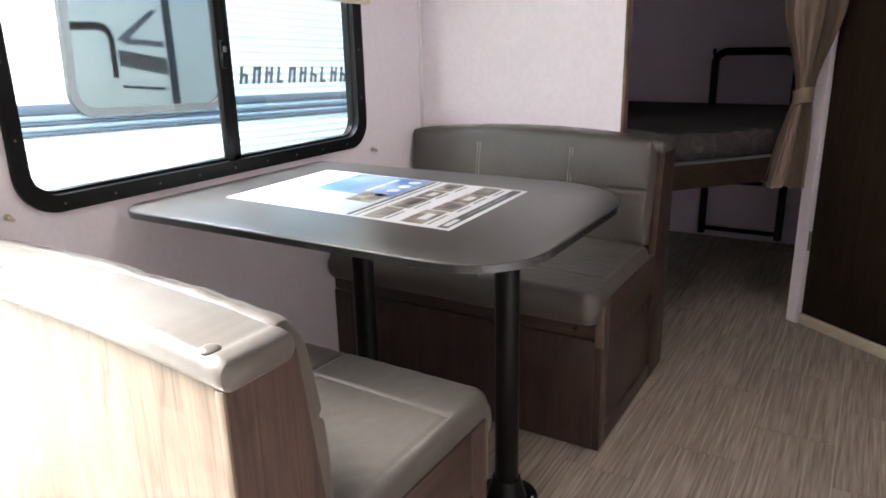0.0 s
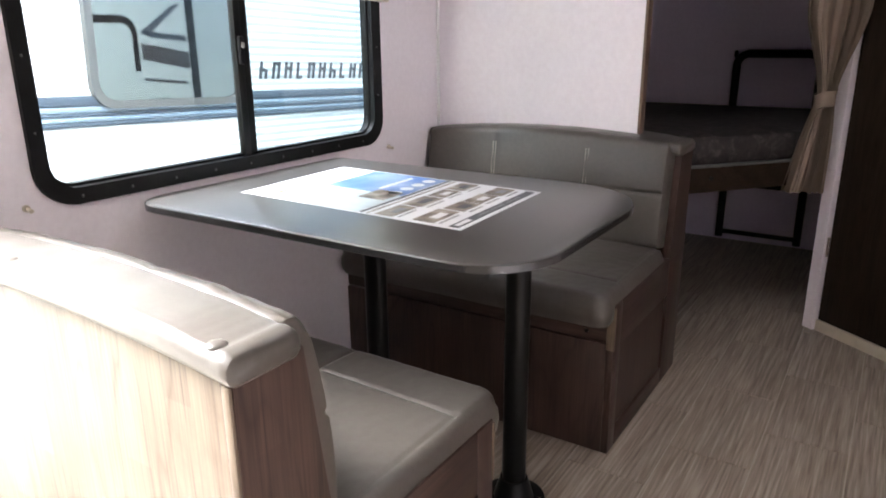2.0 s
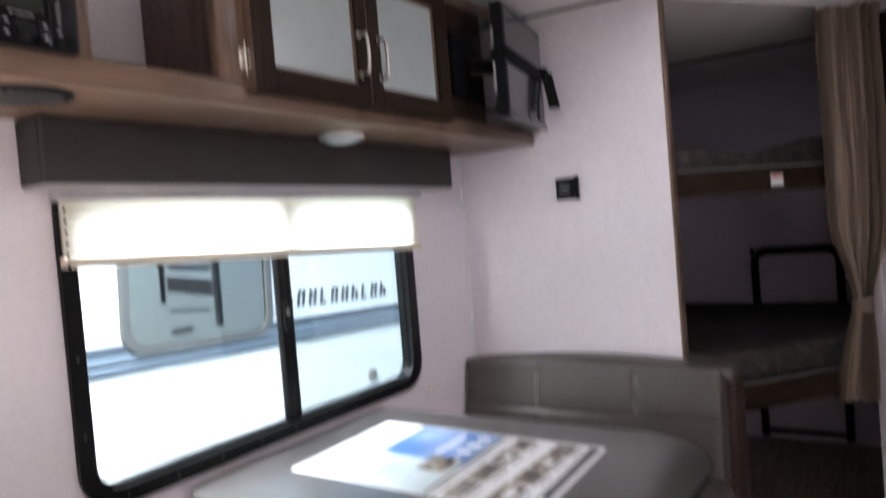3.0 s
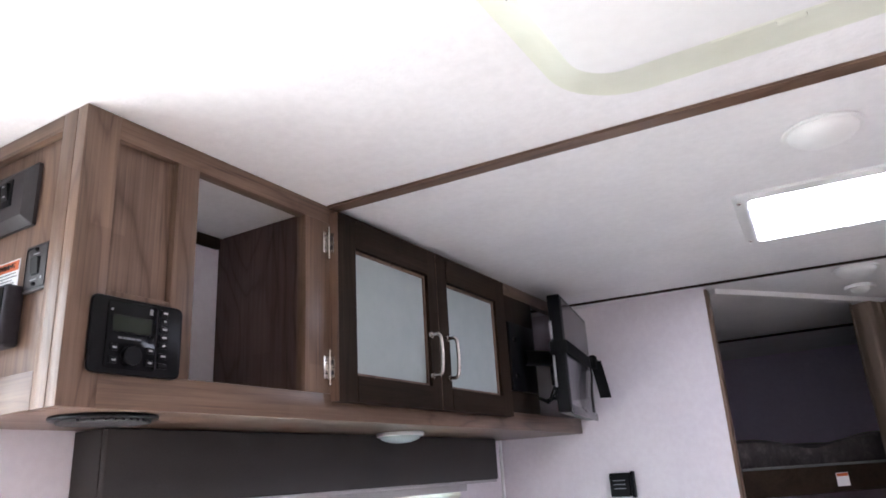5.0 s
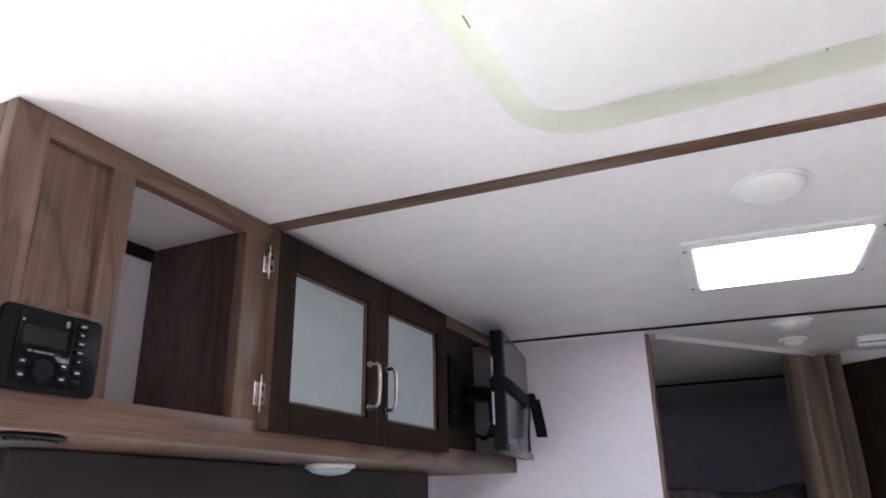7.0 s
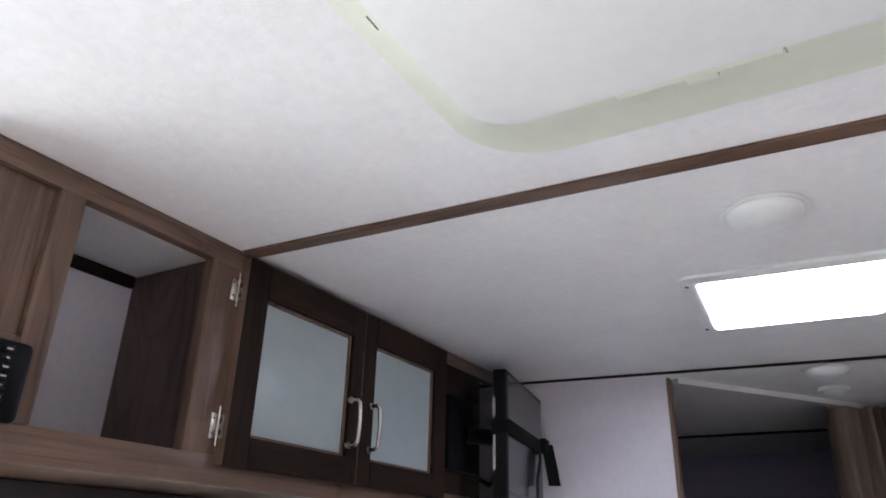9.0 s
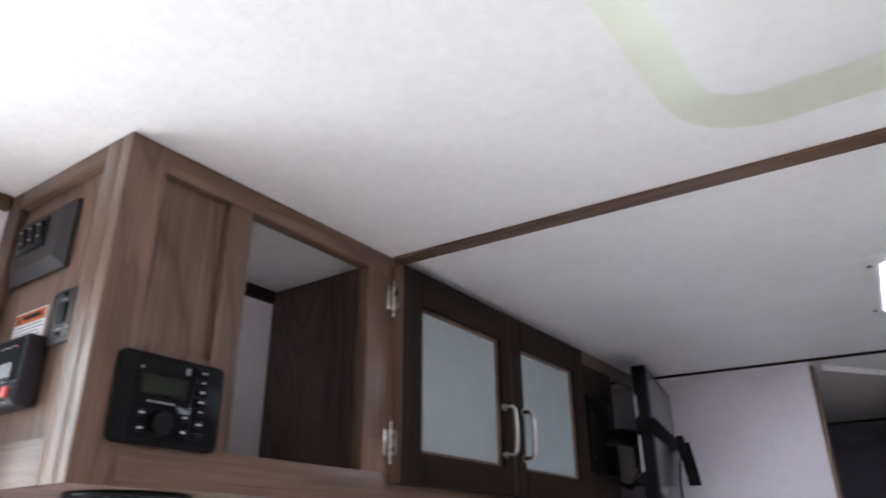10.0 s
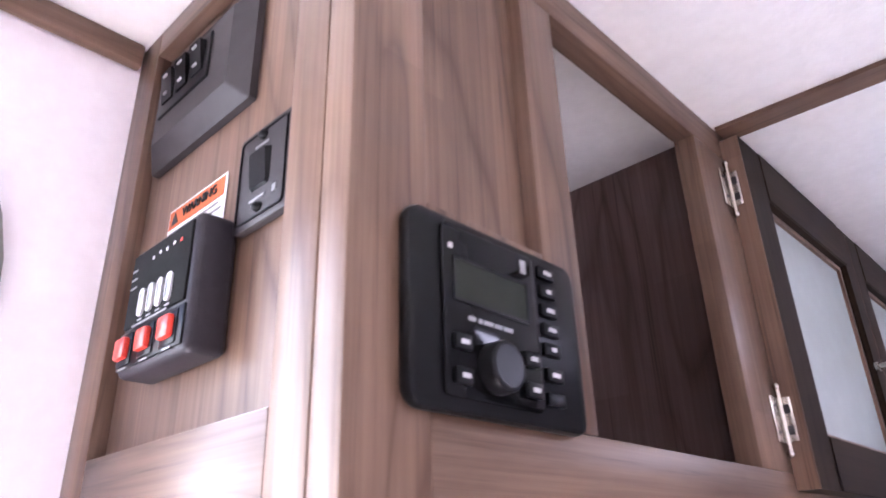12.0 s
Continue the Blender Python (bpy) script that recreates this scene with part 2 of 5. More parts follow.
def mattress_mat():
    m, n, l, b = base_mat("brown_mottled_fabric", 0.75)
    v = coords(n, l, (1, 1, 1))
    f = noise_tex(n, l, v, 20, 6, 0.7, 0.5)
    l.new(ramp(n, l, f, [(0.35, (0.011, 0.008, 0.008)), (0.52, (0.028, 0.022, 0.021)), (0.68, (0.085, 0.068, 0.066))]), b.inputs["Base Color"])
    bump(n, l, b, f, 0.5, 0.01)
    return m


MATTRESS = mattress_mat()


def glass_mat(name, tint, rough=0.0):
    m, n, l, b = base_mat(name, rough, 0, tint)
    b.inputs["Transmission Weight"].default_value = 1.0
    b.inputs["IOR"].default_value = 1.45
    return m


GLASS = glass_mat("window_glass", (0.97, 0.985, 0.98))
# green tint also holds down the outside brightness through the right pane
GREENGLASS = glass_mat("dimming_window_glass", (0.80, 0.87, 0.85))
TINTED = mottled("tinted_mirror_glass", (0.37, 0.40, 0.37), (0.41, 0.44, 0.41), 0.03, 8, 1, 60, 0.0, 0.0001, 1.0)


def shade_mat():
    m, n, l, b = base_mat("pleated_shade_cloth", 0.8, 0, (0.80, 0.76, 0.66))
    out = n["Material Output"]
    tr = n.new("ShaderNodeBsdfTranslucent")
    v = coords(n, l, (1, 1, 1))
    l.new(ramp(n, l, noise_tex(n, l, v, 300, 3), [(0.3, (0.84, 0.80, 0.68)), (0.7, (0.90, 0.87, 0.76))]), tr.inputs["Color"])
    ms = n.new("ShaderNodeMixShader")
    ms.inputs[0].default_value = 0.85
    l.new(b.outputs[0], ms.inputs[1])
    l.new(tr.outputs[0], ms.inputs[2])
    l.new(ms.outputs[0], out.inputs["Surface"])
    return m


SHADE = shade_mat()


def glow_mat(name, colour, strength):
    m, n, l, b = base_mat(name, 0.5, 0, (0.9, 0.9, 0.9))
    b.inputs["Emission Color"].default_value = (*colour, 1)
    b.inputs["Emission Strength"].default_value = strength
    return m


LAMP = glow_mat("lit_diffuser", (0.94, 0.92, 1.0), 3.2)

# ---- mesh helpers ----
LOC = {}


def thing(name, at, label, category, group="", kind=""):
    e = new(name)
    e.location = at
    e.empty_display_size = 0.05
    LOC[e.name] = Vector(at)
    return tagged(e, label, category, group, kind)


def mesh_of(bm, name, mat, smooth=False):
    bmesh.ops.recalc_face_normals(bm, faces=bm.faces)
    me = bpy.data.meshes.new(name)
    bm.to_mesh(me)
    bm.free()
    me.materials.append(mat)
    if smooth:
        me.shade_smooth()
        me.set_sharp_from_angle(angle=radians(35))
    return me


def part(name, bm, mat, parent, label="", smooth=True):
    """Link a bmesh in world coordinates as one mesh object under a thing or part."""
    at = LOC[parent.name]
    bmesh.ops.translate(bm, vec=-at, verts=bm.verts)
    ob = new(name, mesh_of(bm, name, mat, smooth))
    ob.parent = parent
    LOC[ob.name] = at
    return tagged(ob, label)


def solid(name, bm, mat, label, category, group="", kind="", smooth=True):
    """A top-level thing that is one mesh, in world coordinates."""
    ob = new(name, mesh_of(bm, name, mat, smooth))
    LOC[ob.name] = Vector((0, 0, 0))
    return tagged(ob, label, category, group, kind)


def bx(lo, hi, bev=0.0, seg=2, bm=None):
    """A box between two corners, with rounded edges."""
    b = bmesh.new()
    bmesh.ops.create_cube(b, size=1)
    lo, hi = Vector(lo), Vector(hi)
    bmesh.ops.scale(b, vec=hi - lo, verts=b.verts)
    bmesh.ops.translate(b, vec=(lo + hi) / 2, verts=b.verts)
    if bev:
        bmesh.ops.bevel(b, geom=b.edges[:], offset=bev, segments=seg, profile=0.5, affect="EDGES")
    return join(bm, b)


def join(bm, b):
    if bm is None:
        return b
    me = bpy.data.meshes.new("tmp")
    b.to_mesh(me)
    b.free()
    bm.from_mesh(me)
    bpy.data.meshes.remove(me)
    return bm


def rod(a, b, r, seg=20, r2=None, bm=None, bev=0.0):
    """A cylinder or cone from a to b."""
    a, b = Vector(a), Vector(b)
    k = bmesh.new()
    bmesh.ops.create_cone(k, cap_ends=True, segments=seg, radius1=r, radius2=r if r2 is None else r2, depth=(b - a).length)
    if bev:
        bmesh.ops.bevel(k, geom=[e for e in k.edges if len(e.link_faces) == 2 and any(len(f.verts) > 4 for f in e.link_faces)], offset=bev, segments=2, profile=0.5, affect="EDGES")
    m = Matrix.Translation((a + b) / 2) @ (b - a).to_track_quat("Z", "Y").to_matrix().to_4x4()
    bmesh.ops.transform(k, matrix=m, verts=k.verts)
    return join(bm, k)


def dome(c, r, h, down=True, seg=28, bm=None):
    """A shallow lens-shaped cap."""
    k = bmesh.new()
    bmesh.ops.create_uvsphere(k, u_segments=seg, v_segments=12, radius=1)
    bmesh.ops.scale(k, vec=(r, r, h), verts=k.verts)
    bmesh.ops.translate(k, vec=c, verts=k.verts)
    return join(bm, k)


def rr(u0, v0, u1, v1, r, seg=6):
    """Points of a rounded rectangle; r is one radius or four (from the lower left, counter-clockwise)."""
    rs = r if isinstance(r, (tuple, list)) else (r,) * 4
    pts = []
    for (cu, cv, a0), q in zip(((u0, v0, 180), (u1, v0, 270), (u1, v1, 0), (u0, v1, 90)), rs):
        q = max(q, 1e-4)
        ou, ov = cu + (q if cu == u0 else -q), cv + (q if cv == v0 else -q)
        for i in range(seg + 1):
            a = radians(a0 + 90 * i / seg)
            pts.append((ou + q * math.cos(a), ov + q * math.sin(a)))
    return pts


def on(axis, u, v, d):
    return {"x": (d, u, v), "y": (u, d, v), "z": (u, v, d)}[axis]


def plate(axis, pts, d0, d1, bev=0.0, bm=None):
    """A slab with the outline pts in the plane across axis, from d0 to d1."""
    k = bmesh.new()
    f = k.faces.new([k.verts.new(on(axis, u, v, d0)) for u, v in pts])
    out = bmesh.ops.extrude_face_region(k, geom=[f])
    bmesh.ops.translate(k, vec=on(axis, 0, 0, d1 - d0), verts=[e for e in out["geom"] if isinstance(e, bmesh.types.BMVert)])
    if bev:
        caps = [e for e in k.edges if any(len(g.verts) > 4 for g in e.link_faces)]
        bmesh.ops.bevel(k, geom=caps, offset=bev, segments=2, profile=0.5, affect="EDGES")
    return join(bm, k)


def ring(axis, outer, inner, d0, d1, bm=None):
    """A frame between two outlines with the same number of points."""
    k = bmesh.new()
    n = len(outer)
    loops = [[k.verts.new(on(axis, u, v, d)) for u, v in pts] for pts, d in ((outer, d0), (outer, d1), (inner, d1), (inner, d0))]
    for a, b in zip(loops, loops[1:] + loops[:1]):
        for i in range(n):
            k.faces.new((a[i], a[(i + 1) % n], b[(i + 1) % n], b[i]))
    return join(bm, k)


def loft(sections, bm=None, cap=True):
    """A skin over closed sections with the same number of points."""
    k = bmesh.new()
    loops = [[k.verts.new(p) for p in s] for s in sections]
    n = len(loops[0])
    for a, b in zip(loops, loops[1:]):
        for i in range(n):
            k.faces.new((a[i], a[(i + 1) % n], b[(i + 1) % n], b[i]))
    if cap:
        k.faces.new(loops[0])
        k.faces.new(loops[-1])
    return join(bm, k)


def tube(pts, r, seg=10, bm=None):
    """A round bar along a path of points."""
    pts = [Vector(p) for p in pts]
    secs = []
    side = None
    for i, p in enumerate(pts):
        d = (pts[min(i + 1, len(pts) - 1)] - pts[max(i - 1, 0)]).normalized()
        if side is None:
            side = d.orthogonal().normalized()
        side = (side - d * side.dot(d)).normalized()
        up = d.cross(side)
        secs.append([p + r * (math.cos(2 * math.pi * j / seg) * side + math.sin(2 * math.pi * j / seg) * up) for j in range(seg)])
    return loft(secs, bm)


def words(text, size, m, mat, name, parent):
    """Flat raised lettering as a mesh, at the pose m."""
    cu = bpy.data.curves.new(name, "FONT")
    cu.body, cu.size, cu.extrude = text, size, 0.0004
    cu.align_x, cu.align_y = "CENTER", "CENTER"
    tmp = bpy.data.objects.new(name, cu)
    scene.collection.objects.link(tmp)
    bpy.context.view_layer.update()
    me = bpy.data.meshes.new_from_object(tmp)
    bpy.data.objects.remove(tmp)
    bm = bmesh.new()
    bm.from_mesh(me)
    bpy.data.meshes.remove(me)
    bmesh.ops.transform(bm, matrix=m, verts=bm.verts)
    return part(name, bm, mat, parent, smooth=False)


# ---- the large structure ----
WX, PY, CZ = -1.15, 2.856, 1.947        # window wall, partition, ceiling
EX, SY, NY = 1.15, -2.0, 4.72           # the closing walls
TH = 0.03

# window wall, with the window and the arched doorway through it
b = None
b = bx((WX - TH, SY, 0), (WX, 0.28, CZ), bm=b)
b = bx((WX - TH, 0.28, 1.85), (WX, 0.975, CZ), bm=b)
b = bx((WX - TH, 0.975, 0), (WX, 1.388, CZ), bm=b)
b = bx((WX - TH, 1.388, 0), (WX, 2.468, 0.80), bm=b)
b = bx((WX - TH, 1.388, 1.43), (WX, 2.468, CZ), bm=b)
b = bx((WX - TH, 2.468, 0), (WX, NY, CZ), bm=b)
for y, s in ((0.28, 1), (0.975, -1)):   # rounded upper corners of the doorway
    pts = [(y, 1.85)] + [(y + s * (0.165 - 0.165 * math.cos(radians(a))), 1.685 + 0.165 * math.sin(radians(a))) for a in range(0, 91, 10)]
    b = plate("x", pts, WX - TH, WX, bm=b)
solid("wall_west", b, WALL, "white vinyl-covered trailer wall with window and doorway", "wall", kind="structure", smooth=False)
solid("wall_partition", bx((WX, PY, 0), (-0.392, PY + 0.035, CZ)), WALL, "white vinyl-covered partition beside the bunks", "wall", kind="structure", smooth=False)
solid("wall_north", bx((WX - TH, NY, 0), (EX + TH, NY + TH, CZ)), REARWALL, "rear wall behind the bunks, tinted lilac for its shade", "wall", kind="structure", smooth=False)
solid("wall_east", bx((EX, SY, 0), (EX + TH, NY, CZ)), WALL, "white side wall opposite the dinette", "wall", kind="structure", smooth=False)
solid("wall_south", bx((WX - TH, SY - TH, 0), (EX + TH, SY, CZ)), WALL, "white end wall", "wall", kind="structure", smooth=False)
solid("ceiling", bx((WX - TH, SY - TH, CZ), (EX + TH, NY + TH, CZ + 0.05)), CEIL, "white panelled trailer ceiling", "ceiling", kind="structure", smooth=False)

# diagonal bathroom wall with its dark door; d runs away from the bunks
P0 = Vector((0.118, 3.575, 0))
D = Vector((0.797, -0.604, 0)).normalized()
Nn = Vector((-D.y, D.x, 0))             # into the bathroom


def slab(a0, a1, n0, n1, z0, z1, bev=0.0, bm=None):
    """A box in the frame of the diagonal wall."""
    k = bx((a0, n0, z0), (a1, n1, z1), bev)
    m = Matrix(((D.x, Nn.x, 0, P0.x), (D.y, Nn.y, 0, P0.y), (0, 0, 1, 0), (0, 0, 0, 1)))
    bmesh.ops.transform(k, matrix=m, verts=k.verts)
    return join(bm, k)


b = slab(-0.01, 0.035, -0.015, 0.04, 0, CZ - 0.001)
b = slab(0.035, 0.66, 0.012, 0.04, 1.893, CZ - 0.001, bm=b)
b = slab(0.66, 1.6, 0.0, 0.04, 0, CZ - 0.001, bm=b)
solid("wall_bathroom", b, WALL, "white diagonal bathroom wall with narrow jamb", "wall", kind="structure", smooth=False)
b = bx((0.13, 3.60, 0), (0.165, NY, CZ))
solid("wall_bunk_side", b, WALL, "white wall closing the bunk space", "wall", kind="structure", smooth=False)
door = thing("door_1", P0, "dark-stained flat wooden bathroom door, closed", "door", kind="structure")
part("door_slab", slab(0.045, 0.655, 0.0, 0.03, 0.045, 1.885, 0.002), DARK["Z"], door)
part("casing", slab(0.038, 0.662, -0.004, 0.02, 1.882, 1.893, 0.001), DARK["X"], door)
for z in (1.62, 0.3):
    part("hinge", rod(P0 + D * 0.042 - Nn * 0.004 + Vector((0, 0, z)), P0 + D * 0.042 - Nn * 0.004 + Vector((0, 0, z + 0.075)), 0.005, 10), CHROME, door, "nickel hinge")
solid("threshold", slab(0.04, 0.66, -0.006, 0.03, 0.0, 0.042, 0.002), CREAM, "cream threshold strip below the bathroom door", "threshold", kind="structure")

# ceiling battens, wall-top trim and corner beads
for pts, mt in (([(-0.84, 1.585), (EX, 1.690), (EX, 1.720), (-0.84, 1.615)], WOOD["X"]), ([(WX, 2.728), (-0.375, 2.806), (0.93, 2.938), (0.93, 2.953), (-0.375, 2.821), (WX, 2.743)], DARK["X"])):
    solid("ceiling_batten", plate("z", pts, CZ - 0.006, CZ - 0.0005, 0.001), mt, "brown wooden batten across a ceiling seam", "trim", kind="structure")
solid("ceiling_batten", bx((WX, 4.0, CZ - 0.008), (0.13, 4.02, CZ - 0.0005), 0.002), DARK["X"], "dark batten on the ceiling over the bunks", "trim", kind="structure")
solid("trim", bx((WX, SY, CZ - 0.024), (WX + 0.012, 1.085, CZ - 0.0005), 0.003), WOOD["Y"], "brown wooden trim at the top of the wall", "trim", kind="structure")
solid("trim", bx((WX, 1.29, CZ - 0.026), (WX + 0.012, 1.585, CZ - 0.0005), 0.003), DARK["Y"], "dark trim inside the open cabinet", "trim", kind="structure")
solid("corner_bead", rod((WX + 0.004, PY - 0.004, 0), (WX + 0.004, PY - 0.004, CZ), 0.006, 8), WHITE, "white corner bead", "trim", kind="structure")
solid("partition_edge", bx((-0.392, PY - 0.003, 0), (-0.382, PY + 0.038, CZ - 0.008), 0.002), WOOD["Z"], "brown wooden edge strip on the partition", "trim", kind="structure")
# white track of the bunk curtain
T0, T1 = Vector((-0.375, 2.905, 0)), Vector((0.118, 3.56, 0))
tv = (T1 - T0).normalized()
tn = Vector((-tv.y, tv.x, 0))
b = bmesh.new()
prof = [T0 + tn * s for s in (-0.012, 0.012)] + [T1 + tn * s for s in (0.012, -0.012)]
b = plate("z", [(p.x, p.y) for p in prof], CZ - 0.017, CZ - 0.0005, 0.002, bm=b)
solid("curtain_track", b, WHITE, "white curtain track across the bunk opening", "curtain track", kind="structure")

# doorway surround: grey arched moulding over a white jamb
dw = thing("door_frame", (WX, 0.63, 0), "grey arched plastic moulding around the open entry doorway", "door frame", kind="structure")
ot = rr(0.235, 1.665, 1.020, 1.895, (0.001, 0.001, 0.21, 0.21), 10)
it = rr(0.275, 1.665, 0.978, 1.842, (0.001, 0.001, 0.168, 0.168), 10)
part("arch_moulding", ring("x", ot, it, WX - 0.02, WX + 0.014), GREYFRAME, dw)
for y in (0.25, 1.005):
    part("screw_cover", dome((WX + 0.014, y, 1.71), 0.011, 0.011), GREYFRAME, dw)
for y0, y1 in ((0.25, 0.285), (0.97, 1.012)):
    part("jamb", bx((WX - 0.02, y0, 0), (WX + 0.010, y1, 1.664), 0.002), WHITE, dw, "white jamb")
part("step_sill", bx((WX - 0.09, 0.28, -0.02), (WX + 0.02, 0.975, 0.005), 0.002), CHROME, dw, "metal sill")

# window
win = thing("window_1", (WX, 1.94, 0.772), "black-framed sliding window with rounded corners", "window", kind="structure")
part("frame", ring("x", rr(1.357, 0.772, 2.503, 1.46, 0.085, 8), rr(1.390, 0.808, 2.460, 1.42, 0.058, 8), WX - 0.036, WX + 0.012), BLACKMETAL, win)
part("inner_lip", ring("x", rr(1.380, 0.797, 2.468, 1.435, 0.065, 8), rr(1.396, 0.815, 2.456, 1.412, 0.05, 8), WX - 0.028, WX - 0.006), BLACKMETAL, win)
part("mullion", bx((WX - 0.018, 1.912, 0.805), (WX + 0.004, 1.935, 1.43), 0.002), BLACKMETAL, win)
part("mullion", bx((WX - 0.030, 1.941, 0.805), (WX - 0.006, 1.965, 1.43), 0.002), BLACKMETAL, win)
part("seal", bx((WX - 0.026, 1.935, 0.82), (WX - 0.012, 1.941, 1.42)), GREYFRAME, win)
part("latch", bx((WX + 0.004, 1.915, 1.045), (WX + 0.016, 1.931, 1.115), 0.004), BLACK, win)
part("latch_tab", bx((WX + 0.004, 1.919, 1.085), (WX + 0.020, 1.929, 1.10), 0.003), GREYFRAME, win)
for y0, y1, x, gl in ((1.392, 1.915, WX - 0.014, GLASS), (1.95, 2.458, WX - 0.024, GREENGLASS)):
    p = part("pane", bx((x, y0, 0.81), (x + 0.004, y1, 1.42)), gl, win, smooth=False)
    p.visible_shadow = False
for i in range(9):
    y = 1.45 + i * 0.118
    part("screw", dome((WX + 0.012, y, 0.789), 0.0028, 0.003), NFRAME, win)
for z in (0.93, 1.08):
    for y in (1.373, 2.479):
        part("screw", dome((WX + 0.012, y, z), 0.0028, 0.003), NFRAME, win)

# ground and outside
g = bmesh.new()
bmesh.ops.create_grid(g, x_segments=2, y_segments=2, size=120)
bmesh.ops.translate(g, vec=(0, 0, -0.75), verts=g.verts)
solid("ground", g, GRAVEL, "pale gravel yard", "ground", kind="structure", smooth=False)
# ---- dinette ----
BX0, BX1 = -1.148, -0.237


def arch(x):
    return 0.028 * (1 - ((x + 0.69) / 0.455) ** 2)


def back_cushion(y0, y1, zb, zt, sgn, bulge):
    """Padded back: lofted along x, with an arched top and a rounded section."""
    secs = []
    n = 90
    zc = (zb + zt) / 2
    for i in range(n + 1):
        x = BX0 + 0.012 + (BX1 - 0.022 - BX0 - 0.012) * i / n
        e = min(1.0, min(i, n - i) / 2.0)
        sink = 0.018 * (1 - math.sqrt(max(0, 1 - (1 - e) ** 2)))
        z1 = zt + arch(x) - sink
        z1 += 0.004 * noise.noise((x * 26, 3.0, sgn)) * (x > -0.55) + 0.003 * noise.noise((x * 9, 7.0, sgn))
        ya, yb = y0 + sgn * sink * (sgn > 0), y1
        nb_, nt_ = 72, 8
        r = 0.020
        lo_, hi_ = min(ya, yb), max(ya, yb)
        arc = rr(lo_, zb, hi_, z1, r, 5)
        pts = []
        for q_ in range(4):
            pts += arc[6 * q_:6 * q_ + 6]
            a_, c_ = arc[6 * q_ + 5], arc[(6 * q_ + 6) % 24]
            m_ = nt_ if q_ % 2 == 0 else nb_
            pts += [(a_[0] + (c_[0] - a_[0]) * f / m_, a_[1] + (c_[1] - a_[1]) * f / m_) for f in range(1, m_)]
        out = []
        for y, z in pts:
            h = (z - zb) / (z1 - zb)
            front = y > (y0 + y1) / 2 if sgn < 0 else y < (y0 + y1) / 2
            d = 0.0
            if front:
                seam = math.exp(-((z - 0.645) / 0.005) ** 2) * 0.007
                stit = sum(math.exp(-((x - s) / 0.010) ** 2) for s in (-0.857, -0.52)) * 0.004 * (z > 0.645) + 0.0012 * noise.noise((x * 11, z * 11, 5))
                d = bulge * math.sin(math.pi * min(1, max(0, h))) - seam - stit
            lean = 0.11 * (0.75 - z) if front else 0.0
            out.append((x, y + (d + lean) * (-1 if sgn > 0 else 1), z))
        secs.append(out)
    return loft(secs)


def stitches(parent, pts, gap=0.008, ln=0.005, r=0.0009):
    b = None
    a, c = Vector(pts[0]), Vector(pts[1])
    n = int((c - a).length / gap)
    d = (c - a).normalized()
    for i in range(n):
        p = a + d * gap * i
        b = rod(p, p + d * ln, r, 5, bm=b)
    part("stitching", b, STITCH, parent, "pale double stitching", smooth=False)


def rounded(x, y, cx, cy, hx, hy, r):
    """Pull a point of a rectangle into the same rectangle with round corners."""
    dx, dy = abs(x - cx) - (hx - r), abs(y - cy) - (hy - r)
    if dx > 0 and dy > 0:
        q = max(dx, dy) / math.hypot(dx, dy)
        x = cx + math.copysign(hx - r + dx * q, x - cx)
        y = cy + math.copysign(hy - r + dy * q, y - cy)
    return x, y


def seat(y0, y1, front):
    """Seat cushion, thick and softly rounded, with sunk seams; front is +1 or -1 along y."""
    k = bmesh.new()
    nx, ny = 230, 124
    xa, xb = BX0 + 0.010, BX1 - 0.008
    cx, cy, hx, hy = (xa + xb) / 2, (y0 + y1) / 2, (xb - xa) / 2, (y1 - y0) / 2
    yf = (y1 - 0.135) if front > 0 else (y0 + 0.135)
    grid = {}
    for i in range(nx + 1):
        for j in range(ny + 1):
            u, v = i / nx, j / ny
            x, y = xa + 2 * hx * u, y0 + 2 * hy * v
            x, y = rounded(x, y, cx, cy, hx, hy, 0.040)
            ed = min(min(u, 1 - u) * 2 * hx, min(v, 1 - v) * 2 * hy)
            r = 0.026
            drop = r - math.sqrt(max(0, r * r - max(0, r - ed) ** 2))
            puff = 0.011 * math.sin(math.pi * u) ** 0.5 * math.sin(math.pi * v) ** 0.5
            w = 0.0022 * noise.noise((x * 9, y * 9, 1)) + 0.0008 * noise.noise((x * 40, y * 40, 2))
            g = math.exp(-((x + 0.59) / 0.0045) ** 2) * (1 if front * (y - yf) > -0.01 else 0)
            g += math.exp(-((x + 0.270) / 0.0045) ** 2) * (1 if front * (y - yf) < 0.01 else 0) * 0.8
            g += math.exp(-((y - yf) / 0.0045) ** 2) * (1 if x < -0.268 else 0)
            grid[i, j] = k.verts.new((x, y, 0.473 - drop + puff + w - 0.0042 * min(1, g)))
    for i in range(nx):
        for j in range(ny):
            k.faces.new((grid[i, j], grid[i + 1, j], grid[i + 1, j + 1], grid[i, j + 1]))
    edge = [grid[i, 0] for i in range(nx)] + [grid[nx, j] for j in range(ny)] + [grid[i, ny] for i in range(nx, 0, -1)] + [grid[0, j] for j in range(ny, 0, -1)]
    prev = edge
    for z, s in ((0.436, 0.004), (0.418, 0.005), (0.400, 0.003), (0.386, -0.004)):
        cur = [k.verts.new((cx + (v.co.x - cx) * (1 + s / hx), cy + (v.co.y - cy) * (1 + s / hy), z + 0.002 * noise.noise((v.co.x * 12, v.co.y * 12, z * 9)))) for v in edge]
        for a in range(len(edge)):
            c = (a + 1) % len(edge)
            k.faces.new((prev[a], prev[c], cur[c], cur[a]))
        prev = cur
    k.faces.new(prev)
    return k


